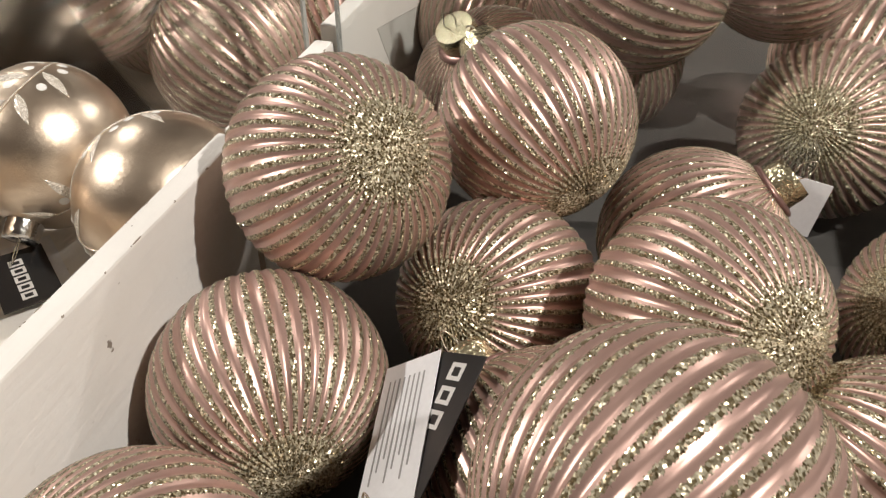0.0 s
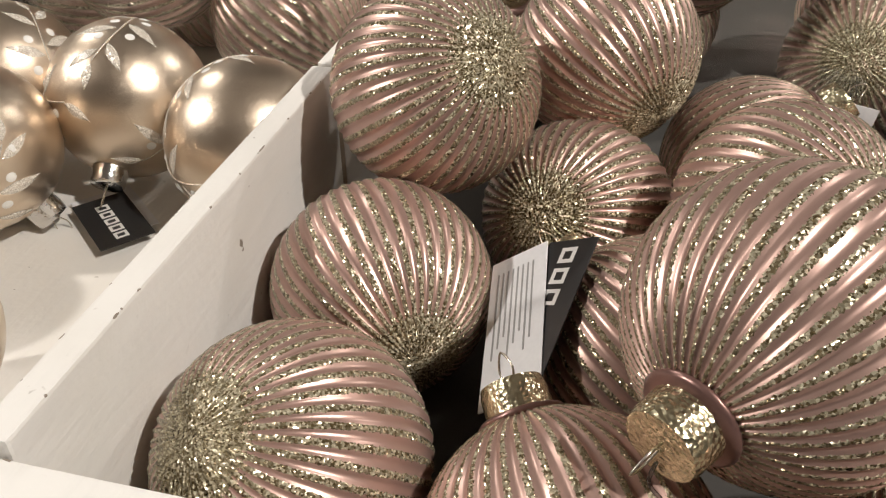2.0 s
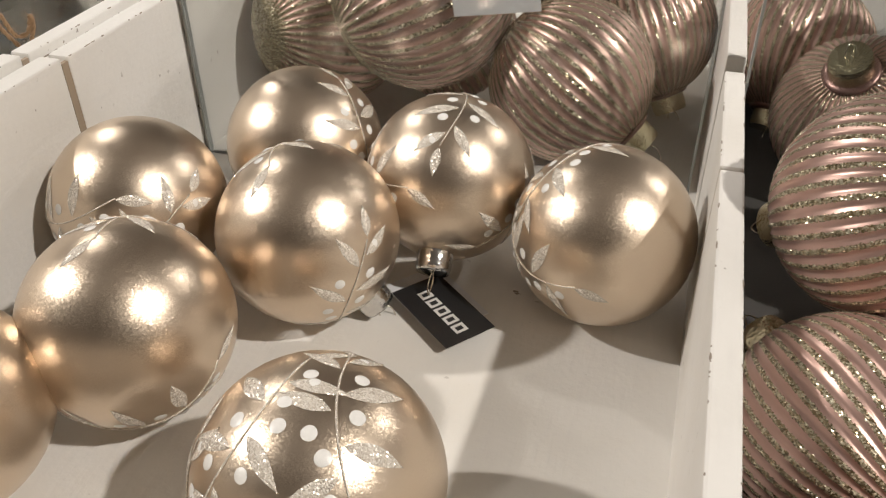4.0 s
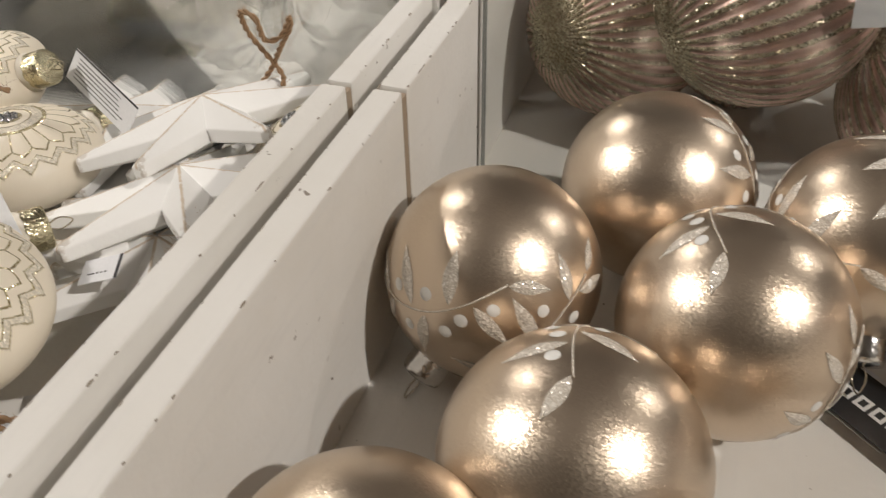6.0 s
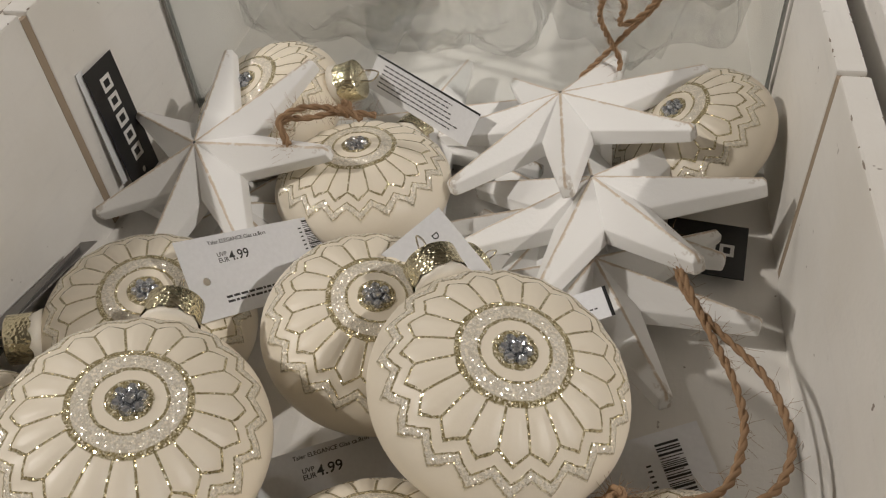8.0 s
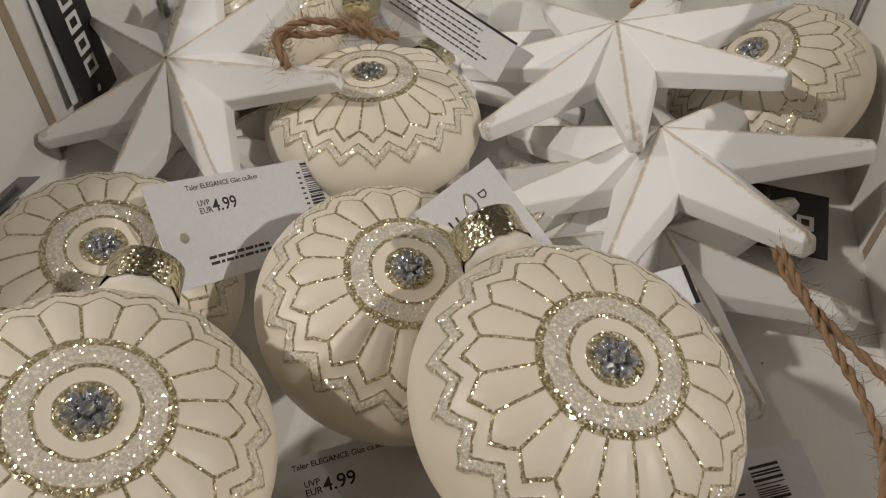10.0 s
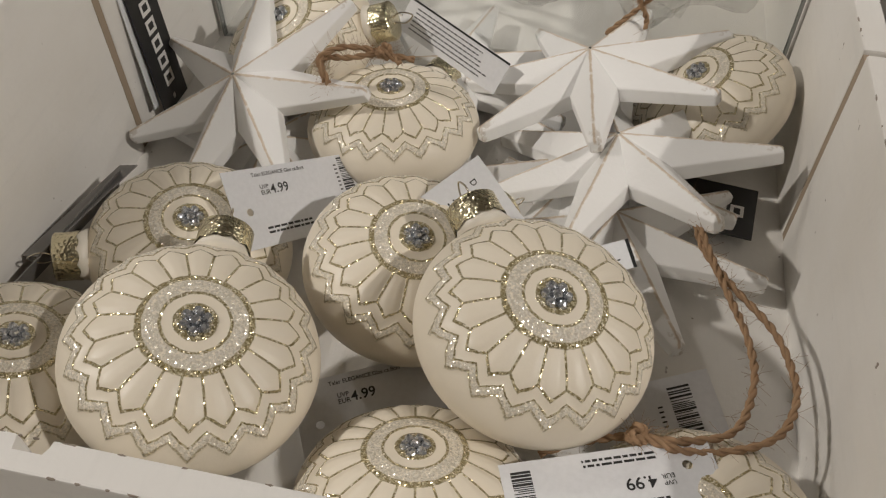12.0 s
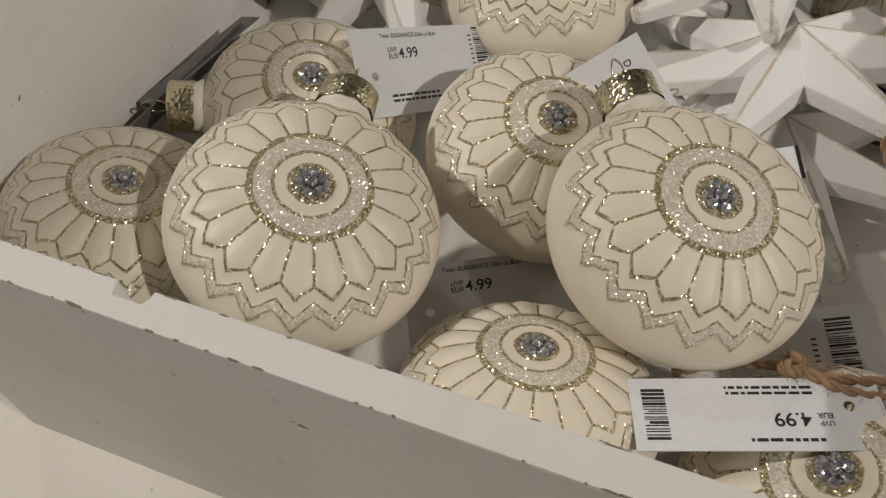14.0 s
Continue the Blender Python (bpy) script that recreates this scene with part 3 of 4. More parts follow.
def ridged_bauble(at):
    thing = tagged(new("ridged_bauble"), "ridged dusty pink glass bauble with gold glitter lines", "bauble", "pink ridged baubles")
    part("globe", ridged_globe(), None, thing)
    part("neck", lathe([(0.0125, -R * 0.935), (0.0128, -R * 0.960), (0.0118, -R * 0.985), (0.0095, -R * 1.0)], 32), PINK_NECK, thing, "plain pink neck", True)
    cap = part("cap", cap_bm(0.0098, 0.0095), CAP_GOLD, thing, "pale gold pressed metal cap", False, pose(0, 0, -R * 0.985, 180))
    part("hanger", loop_bm(0.006, 0.010), WIRE, cap, "thin wire loop", True, pose(0, 0, 0.0092))
    thing.matrix_basis = at
    return thing


def ball_pose(c, foot, spin=0.0):
    return basis(c, foot, (0.31, 0.22, 0.93)) @ pose(0, 0, 0, 0, 0, spin)


BEHIND = "ridged dusty pink glass bauble behind the clear divider"
# centre, direction of the glitter foot (away from the cap), spin
PINK_BALLS = [
    ((-0.103, 0.234, 0.093), (0.67, -0.47, 0.57), 0, ""),
    ((-0.044, 0.300, 0.086), (0.67, -0.65, -0.37), 4, ""),
    ((-0.046, 0.246, 0.036), (-0.30, -0.80, 0.50), 2, ""),
    ((-0.109, 0.176, 0.040), (0.55, -0.83, -0.05), 3, ""),
    ((-0.110, 0.095, 0.040), (-0.41, -0.55, 0.73), 1, ""),
    ((0.014, 0.117, 0.096), (0.57, 0.80, 0.13), 5, "ridged dusty pink glass bauble on top of others, gold cap showing"),
    ((-0.030, 0.083, 0.036), (0.46, -0.76, -0.45), 0, "ridged dusty pink glass bauble standing cap up, tag tied on"),
    ((-0.012, 0.168, 0.036), (0.75, -0.55, -0.35), 2, ""),
    ((0.028, 0.223, 0.063), (0.57, -0.68, 0.46), 3, ""),
    ((0.025, 0.306, 0.036), (-0.73, -0.24, -0.64), 1, ""),
    ((0.121, 0.279, 0.036), (-0.71, -0.52, 0.48), 4, ""),
    ((0.088, 0.190, 0.037), (-0.82, 0.35, 0.40), 2, ""),
    ((0.068, 0.096, 0.036), (0.55, -0.50, -0.60), 3, ""),
    # behind the clear dividers
    ((-0.020, 0.412, 0.115), (0.90, 0.15, -0.35), 2, (BEHIND, 1.25)),
    ((0.085, 0.398, 0.050), (-0.33, -0.84, 0.43), 1, (BEHIND, 1.08)),
    ((-0.085, 0.412, 0.044), (0.3, 0.5, -0.8), 1, (BEHIND, 1.1)),
    ((-0.030, 0.470, 0.044), (0.3, -0.5, 0.6), 4, (BEHIND, 1.1)),
    ((0.105, 0.500, 0.044), (0.3, 0.5, 0.6), 4, (BEHIND, 1.1)),
    ((0.055, 0.470, 0.110), (0.8, 0.3, 0.3), 4, (BEHIND, 1.1)),
    ((-0.110, 0.500, 0.044), (0.2, 0.5, 0.6), 4, (BEHIND, 1.1)),
    ((-0.240, 0.409, 0.048), (-0.82, 0.13, 0.56), 2, (BEHIND, 1.19)),
    ((-0.330, 0.412, 0.089), (-0.80, -0.45, -0.35), 3, (BEHIND, 1.34)),
    ((-0.398, 0.428, 0.058), (-0.56, -0.80, 0.15), 0, (BEHIND, 1.22)),
    ((-0.330, 0.472, 0.044), (0.1, 0.62, -0.7), 0, (BEHIND, 1.1)),
    ((-0.205, 0.492, 0.050), (-0.44, 0.32, 0.84), 0, (BEHIND, 1.1)),
    ((-0.265, 0.480, 0.110), (-0.2, 0.5, 0.8), 0, (BEHIND, 1.1)),
    ((-0.405, 0.530, 0.044), (0.44, 0.32, 0.84), 0, (BEHIND, 1.1)),
]
first = None
for c, foot, spin, label in PINK_BALLS:
    grow = 1.0
    if isinstance(label, tuple):
        label, grow = label
    m = ball_pose(c, foot, spin) @ Matrix.Diagonal((1.0, 1.0, grow, 1.0)) @ Matrix.Diagonal((grow, grow, 1.0, 1.0))
    if first is None:
        ob = first = ridged_bauble(m)
    else:
        ob = copy_thing(first, m)
    ob["label"] = label or "ridged dusty pink glass bauble with gold glitter lines"


def smooth_globe():
    bm = bmesh.new()
    bmesh.ops.create_uvsphere(bm, u_segments=72, v_segments=40, radius=R)
    return mesh_of(bm, "globe", GOLD, True)


def on_ball(u, v, lift=0.00018):
    """A point of the ball from angles (radians) round the sprig's middle, +z."""
    u, v = 1.18 * u, 1.18 * v
    d = Vector((math.sin(u), math.sin(v), math.cos(u) * math.cos(v))).normalized()
    return d * (R + lift)


def sprig_meshes():
    """Leaves on a stem and dots, laid on the ball round +z."""
    leaves, dots, stem = bmesh.new(), bmesh.new(), bmesh.new()

    def bow(t):
        """The branch: an arc across the ball."""
        return Vector((-0.62 + 1.24 * t, 0.16 * math.sin(math.pi * t) - 0.06))

    # where it leaves the branch, its direction, length and width
    for t, ang, length, width in ((0.02, 172, 0.34, 0.105), (0.22, 118, 0.40, 0.115), (0.36, -100, 0.46, 0.12), (0.52, 62, 0.40, 0.115), (0.62, -82, 0.50, 0.125), (0.80, 30, 0.36, 0.11), (0.88, -62, 0.40, 0.115), (1.0, -12, 0.30, 0.10)):
        root = bow(t)
        a = radians(ang)
        ux, uy = math.cos(a), math.sin(a)
        n = 12
        for s in (-1, 1):
            prev = None
            for i in range(n + 1):
                f = i / n
                w = width * math.sin(math.pi * f ** 0.85) * s * 0.5
                mid = (root.x + ux * length * (0.08 + 0.92 * f), root.y + uy * length * (0.08 + 0.92 * f) + 0.03 * f * f)
                q = (mid[0] - uy * w, mid[1] + ux * w)
                pair = (leaves.verts.new(on_ball(*mid, 0.0004)), leaves.verts.new(on_ball(*q, 0.00012)))
                if prev:
                    leaves.faces.new((prev[0], prev[1], pair[1], pair[0]) if s > 0 else (prev[0], pair[0], pair[1], prev[1]))
                prev = pair
    for t, off, rad in ((0.10, 0.12, 0.048), (0.30, 0.10, 0.052), (0.42, 0.16, 0.050), (0.50, -0.13, 0.052), (0.74, -0.14, 0.050), (0.70, 0.15, 0.048), (0.95, -0.11, 0.046)):
        at = bow(t)
        cx, cy = at.x, at.y + off
        mid = dots.verts.new(on_ball(cx, cy, 0.0007))
        ring = [dots.verts.new(on_ball(cx + rad * math.cos(2 * math.pi * k / 16), cy + rad * math.sin(2 * math.pi * k / 16), 0.0001)) for k in range(16)]
        for k in range(16):
            dots.faces.new((mid, ring[k], ring[(k + 1) % 16]))
    tube([on_ball(*bow(k / 14), 0.0002) for k in range(15)], 0.00034, 5, stem)
    return (mesh_of(leaves, "leaf_pattern", LEAF_WHITE, True), mesh_of(dots, "dot_pattern", DOT_WHITE, True), mesh_of(stem, "stem_pattern", LEAF_WHITE, True))


GLOBE = smooth_globe()
SPRIG = sprig_meshes()
CAP_MESH = mesh_of(cap_bm(0.0085, 0.009, 14), "cap", CAP_SILVER, True)
# centre, cap direction, sprigs (direction and spin)
GOLD_BALLS = [
    ((-0.325, 0.229, 0.044), (0.6, 0.1, -0.79), [((-0.25, 0.45, 0.86), 20), ((0.75, -0.55, -0.35), 70)]),
    ((-0.366, 0.155, 0.044), (-0.5, 0.3, -0.81), [((0.0, 0.62, 0.80), 10), ((0.6, -0.6, -0.5), 200)]),
    ((-0.411, 0.231, 0.043), (-0.42, -0.55, -0.72), [((-0.30, -0.75, 0.30), 100), ((0.55, -0.62, -0.05), 30)]),
    ((-0.360, 0.304, 0.043), (0.2, 0.8, -0.5), [((0.93, -0.10, 0.40), 60)]),
    ((-0.278, 0.290, 0.045), (0.05, -0.80, -0.60), [((0.05, 0.05, 1.0), 200), ((-0.75, -0.45, 0.30), 40), ((0.9, -0.2, -0.2), 0)]),
    ((-0.201, 0.267, 0.041), (-0.5, 0.2, -0.81), [((-0.62, 0.05, 0.78), 150), ((-0.75, -0.60, 0.0), 20)]),
    ((-0.268, 0.109, 0.041), (0.0, -0.96, 0.28), [((0.385, -0.11, 0.918), 30), ((-0.386, -0.32, 0.862), 170), ((-0.59, -0.80, 0.06), 0)]),
    ((-0.408, 0.098, 0.041), (-0.6, -0.3, -0.7), [((-0.5, -0.8, 0.1), 200)]),
]
for c, capdir, sprigs in GOLD_BALLS:
    thing = tagged(new("gold_bauble"), "satin champagne gold bauble painted with white leaves and dots", "bauble", "gold baubles")
    thing.matrix_basis = Matrix.Translation(c)
    part("globe", GLOBE, None, thing)
    m = basis((0, 0, 0), capdir, (0.3, 0.2, 0.9))
    cap = part("cap", CAP_MESH, None, thing, "shiny silver metal cap", at=m @ pose(0, 0, R * 0.985))
    part("hanger", loop_bm(0.007, 0.011), WIRE, cap, "thin wire loop", True, pose(0, 0, 0.009))
    for d, spin in sprigs:
        mm = basis((0, 0, 0), d, (0.2, 0.9, 0.3)) @ pose(0, 0, 0, 0, 0, spin)
        for nm, me in zip(("leaf_pattern", "dot_pattern", "stem_pattern"), SPRIG):
            part(nm, me, None, thing, "white glittered leaves" if nm == "leaf_pattern" else "", at=mm)


# ---------------------------------------------------------------- cream discs
DISC_C = 0.022


def disc_globe():
    """A flattened ball; on its face the petals are puffed and the zigzag and the ring stand proud."""
    n, seg = 76, PETALS * 12

    def soft(v, lo, hi):
        t = min(1.0, max(0.0, (v - lo) / (hi - lo)))
        return t * t * (3 - 2 * t)

    def relief(rr, tri):
        puff = soft(tri, 0.0, 0.75) * soft(rr, 0.43, 0.50) * (1 - soft(rr, 0.66 + 0.085 * tri, 0.72 + 0.085 * tri))
        dz = rr - (0.795 + 0.085 * tri)
        zig = soft(dz, -0.012, 0.006) * (1 - soft(dz, 0.056, 0.074))
        ring = soft(rr, 0.235, 0.26) * (1 - soft(rr, 0.425, 0.445))
        return 0.00062 * puff + 0.00042 * zig + 0.00035 * ring

    verts, faces = [], []
    for i in range(1, n):
        a = -math.pi / 2 + math.pi * i / n
        r, z = R * math.cos(a) ** 0.92, DISC_C * math.sin(a)
        out = Vector((math.cos(a) / R, 0, math.sin(a) / DISC_C)).normalized()
        for k in range(seg):
            tri = 1 - abs(2 * ((k / 12 + 0.5) % 1.0) - 1)
            d = relief(r / R, tri) if z > -0.003 else 0.0
            ang = 2 * math.pi * k / seg
            verts.append(((r + out.x * d) * math.cos(ang), (r + out.x * d) * math.sin(ang), z + out.z * d))
    for i in range(n - 2):
        for k in range(seg):
            p, q = i * seg + k, i * seg + (k + 1) % seg
            faces.append((p, q, q + seg, p + seg))
    faces.append(tuple(reversed(range(seg))))
    faces.append(tuple(range((n - 2) * seg, (n - 1) * seg)))
    me = bpy.data.meshes.new("globe")
    me.from_pydata(verts, [], faces)
    me.polygons.foreach_set("use_smooth", [True] * len(me.polygons))
    me.materials.append(CREAM)
    me.update()
    return me


def stone_bm(s=0.0020):
    """One small faceted stone."""
    bm = bmesh.new()
    base = [bm.verts.new((s * math.cos(math.pi * q / 4), s * math.sin(math.pi * q / 4), 0)) for q in range(8)]
    mid = [bm.verts.new((s * 0.92 * math.cos(math.pi * q / 4), s * 0.92 * math.sin(math.pi * q / 4), 0.0008)) for q in range(8)]
    up = [bm.verts.new((s * 0.5 * math.cos(math.pi * (q + 0.5) / 4), s * 0.5 * math.sin(math.pi * (q + 0.5) / 4), 0.0019)) for q in range(8)]
    for q in range(8):
        r = (q + 1) % 8
        bm.faces.new((base[q], base[r], mid[r], mid[q]))
        bm.faces.new((mid[q], mid[r], up[q]))
        bm.faces.new((up[q], mid[r], up[r]))
    bm.faces.new(up)
    return bm


def crown_bm(radius=0.0095, height=0.008, waves=10):
    """An open gold cap band with a wavy rim, inside and outside."""
    bm = bmesh.new()
    seg = waves * 6
    rows = []
    for r, z, wave in ((radius * 1.03, 0.0, 0.0011), (radius, 0.002, 0.0), (radius * 1.0, height, 0.0), (radius * 0.90, height + 0.0008, 0.0), (radius * 0.45, height + 0.0010, 0.0)):
        rows.append([bm.verts.new((r * math.cos(2 * math.pi * k / seg), r * math.sin(2 * math.pi * k / seg), z - wave * abs(math.cos(math.pi * k * waves / seg)))) for k in range(seg)])
    for a, b in zip(rows, rows[1:]):
        for k in range(seg):
            bm.faces.new((a[k], a[(k + 1) % seg], b[(k + 1) % seg], b[k]))
    bm.faces.new(rows[-1])
    return bm


DISC = disc_globe()
GEM_SEAT = mesh_of(lathe([(0.0046, -0.001), (0.0046, 0.0), (0.0040, 0.0005), (0.001, 0.0006)], 24), "gem", CAP_SILVER)
STONE = mesh_of(stone_bm(), "stone", GEM)
CROWN = mesh_of(crown_bm(), "cap", CAP_GOLD, True)
NECK = mesh_of(lathe([(0.0105, 0.0), (0.0088, 0.004), (0.0086, 0.009)], 32), "neck", CREAM_NECK, True)
# centre, face direction, cap direction; how far the rosette is turned from the cap
DISCS = [
    ((-0.5837, 0.1414, 0.0564), (0.243, -0.088, 0.966), (-0.57, 0.79, 0.23)),
    ((-0.6876, 0.1086, 0.0563), (0.273, -0.027, 0.962), (-0.15, 0.98, 0.09)),
    ((-0.6350, 0.1766, 0.0337), (0.206, -0.106, 0.973), (0.60, 0.75, 0.0)),
    ((-0.6120, 0.0880, 0.0310), (-0.042, 0.380, 0.920), (0.7, 0.2, -0.1)),
    ((-0.7515, 0.1000, 0.0385), (0.249, 0.171, 0.953), (0.30, 0.90, -0.2)),
    ((-0.7252, 0.1766, 0.0240), (0.235, -0.082, 0.969), (-0.88, -0.44, 0.19)),
    ((-0.6645, 0.2680, 0.0225), (-0.030, 0.080, 0.995), (0.28, 0.90, -0.34)),
    ((-0.7225, 0.3100, 0.0300), (-0.327, -0.232, 0.916), (0.93, 0.09, 0.35)),
    ((-0.5215, 0.3080, 0.0285), (-0.504, -0.109, 0.857), (-0.6, -0.7, -0.3)),
    ((-0.5284, 0.0897, 0.0270), (-0.273, -0.037, 0.961), (-0.8, -0.5, 0.0)),
]
ROSETTE_TURN = [9, 9.6, -3, 4, 0, 6, -4.2, 3, 0, 5]
for (c, face, capdir), spin in zip(DISCS, ROSETTE_TURN):
    thing = tagged(new("disc_ornament"), "cream glass disc ornament with glitter petals and a crystal middle", "ornament", "cream disc ornaments")
    thing.matrix_basis = basis(c, face, capdir) @ Matrix.Diagonal((0.94, 0.94, 0.94, 1.0) if c[1] in (0.0880, 0.1000, 0.3080) else (1.0, 1.0, 1.0, 1.0))
    part("globe", DISC, None, thing, at=pose(0, 0, 0, 0, 0, spin))
    gem = part("gem", GEM_SEAT, None, thing, "silvery blue crystal flower", at=pose(0, 0, DISC_C * 0.975))
    for k in range(7):
        a, d = (0.0, 0.0) if k == 6 else (60.0 * k, 0.0033)
        part("stone", STONE, None, gem, at=pose(0, 0, 0, 0, 0, a) @ pose(d, 0, 0.0003 if k < 6 else 0.0011, 0, 14 if k < 6 else 0, 22.5))
    part("neck", NECK, None, thing, at=pose(R * 0.96, 0, 0, 0, 90))
    cap = part("cap", CROWN, None, thing, "gold pressed metal cap", at=pose(R * 0.96 + 0.004, 0, 0, 0, 90))
    part("hanger", loop_bm(0.007, 0.010), WIRE, cap, "thin wire loop", True, pose(0, 0, 0.0085))


# ---------------------------------------------------------------- wooden stars
def star_point_mesh(rho=0.0653, valley=0.375, high=0.0120, thick=0.0068, blunt=0.0025, back=0.6):
    """One point of a star along +x, from the middle to the tip, between its two valleys."""
    bm = bmesh.new()
    lay = bm.verts.layers.float.new("edge")

    def add(p, e):
        v = bm.verts.new(p)
        v[lay] = e
        return v

    h = math.pi / STAR_POINTS
    vx, vy = rho * valley * math.cos(h), rho * valley * math.sin(h)
    top, low = add((0, 0, high), 0.9), add((0, 0, -thick - high * back), 0.2)
    ridge = add((rho - 0.0015, 0, 0.0022), 1.0)
    tl, tr = add((rho, blunt, 0), 1.0), add((rho, -blunt, 0), 1.0)
    bl, br = add((rho, blunt, -thick * 0.8), 1.0), add((rho, -blunt, -thick * 0.8), 1.0)
    p0, p1 = add((vx, vy, 0), 0.55), add((vx, vy, -thick), 0.55)
    v0, v1 = add((vx, -vy, 0), 0.55), add((vx, -vy, -thick), 0.55)
    for f in ((top, ridge, tl, p0), (top, v0, tr, ridge), (ridge, tr, tl), (p0, tl, bl, p1), (tr, v0, v1, br), (tl, tr, br, bl), (low, p1, bl), (low, bl, br), (low, br, v1)):
        bm.faces.new(f)
    bmesh.ops.recalc_face_normals(bm, faces=bm.faces)
    bmesh.ops.bevel(bm, geom=[e for e in bm.edges if len(e.link_faces) == 2 and e.calc_face_angle(0) > 0.15], offset=0.0007, segments=2, affect="EDGES", profile=0.6)
    return mesh_of(bm, "point", STAR_PAINT)


STAR_POINT = star_point_mesh()
STARS = [
    ((-0.5774, 0.3072, 0.0386), (-0.285, 0.158, 0.945), (0.349, 0.936, -0.051)),
    ((-0.5604, 0.2563, 0.0330), (-0.243, 0.205, 0.948), (0.650, 0.760, 0.003)),
    ((-0.7302, 0.2584, 0.0414), (-0.272, -0.310, 0.911), (-0.159, 0.948, 0.275)),
    ((-0.5596, 0.2275, 0.0160), (0.02, 0.12, 1.0), (0.0636, -0.0145, 0.0)),
    ((-0.5700, 0.2650, 0.0130), (-0.05, 0.05, 1.0), (0.95, -0.30, 0.0)),
    ((-0.7190, 0.2480, 0.0130), (0.0, 0.0, 1.0), (-0.9, 0.2, 0.0)),
    ((-0.6480, 0.3250, 0.0130), (0.0, 0.0, 1.0), (0.9, 0.5, 0.0)),
]
for c, n, u in STARS:
    thing = tagged(new("wooden_star"), "white painted wooden star with seven points and worn brown ridges", "star", "white wooden stars")
    small = 0.955 if c[0] == -0.7302 else 1.0
    thing.matrix_basis = basis(c, n, u) @ Matrix.Diagonal((small, small, small, 1.0))
    for k in range(STAR_POINTS):
        part("point", STAR_POINT, None, thing, at=pose(0, 0, 0, 0, 0, -360.0 * k / STAR_POINTS))


# ---------------------------------------------------------------- dark floor sheet, cellophane
# sheet added over the white bottom to darken the gaps between pink baubles
liner = tagged(part("dark_floor_sheet", box_bm(-0.150, 0.047, 0.0, 0.164, BACK - 0.001, 0.0015, 0), FLOOR_DARK), "dark grey sheet added over the crate floor under pink baubles", "liner")


def cello_bag(c, sx, sy, sz, seed, detail=5):
    """A crumpled clear bag: a thin shell with sharp folds."""
    rng = random.Random(seed)
    bm = bmesh.new()
    bmesh.ops.create_icosphere(bm, subdivisions=detail, radius=1.0)
    shift = Vector((rng.uniform(0, 9), rng.uniform(0, 9), rng.uniform(0, 9)))
    # each fold is a plane through the film: its crest stays sharp
    folds = [(Vector((rng.gauss(0, 1), rng.gauss(0, 1), rng.gauss(0, 0.7))).normalized(), rng.uniform(-0.7, 0.7), rng.uniform(0.03, 0.10), rng.uniform(5, 16)) for _ in range(26)]

    def film_at(d):
        k = 0.86 + 0.30 * noise.noise(d * 1.7 + shift)
        for axis, off, deep, sharp in folds:
            k += deep * max(0.0, 1 - sharp * abs(d.dot(axis) - off)) * (0.4 + noise.noise(d * 3.0 + axis * 5))
        k += 0.020 * noise.noise(d * 14 + shift)
        k *= 0.55 + 0.45 / max(abs(d.x), abs(d.y), abs(d.z))
        return Vector((d.x * sx * k, d.y * sy * k, d.z * sz * k))

    for v in bm.verts:
        v.co = film_at(v.co.normalized())
    low = min(v.co.z for v in bm.verts)
    for v in bm.verts:
        v.co.z -= low
    thing = tagged(new("cellophane_bag"), "crumpled clear cellophane bag behind the clear divider", "bag", "cellophane bags")
    thing.matrix_basis = Matrix.Translation(c)
    shell = part("film", bm, CELLO, thing)
    shell.visible_shadow = False
    # glints along the film's creases, drawn as thin white lines, short and long
    lines = bmesh.new()
    for _ in range(46):
        d = Vector((rng.gauss(0, 1), -abs(rng.gauss(0, 1)), rng.gauss(0.3, 0.8))).normalized()
        way = d.cross(Vector((rng.gauss(0, 1), rng.gauss(0, 1), rng.gauss(0, 1)))).normalized()
        bend = Vector((rng.gauss(0, 1), rng.gauss(0, 1), rng.gauss(0, 1))) * 0.10
        path = []
        for _ in range(rng.choice((4, 5, 6, 9, 14))):
            path.append(film_at(d) * 1.004 - Vector((0, 0, low)))
            d = (d + way * 0.055).normalized()
            way = (way + bend * rng.uniform(-0.5, 1.5)).normalized()
        tube(path, rng.choice((0.00008, 0.00012, 0.00018, 0.00034)), 4, lines, lambda t: 0.25 + math.sin(math.pi * t))
    crease = tagged(part("crease_glint", lines, GLINT_WHITE, thing, smooth=True), kind="stuff")
    crease.visible_shadow = False
    return thing


cello_bag((-0.716, 0.418, 0.0), 0.066, 0.036, 0.085, 3)
cello_bag((-0.640, 0.412, 0.0), 0.060, 0.034, 0.075, 8)
cello_bag((-0.545, 0.420, 0.0), 0.056, 0.036, 0.090, 14)
cello_bag((-0.688, 0.520, 0.0), 0.075, 0.045, 0.095, 21)
cello_bag((-0.570, 0.525, 0.0), 0.070, 0.045, 0.090, 29)

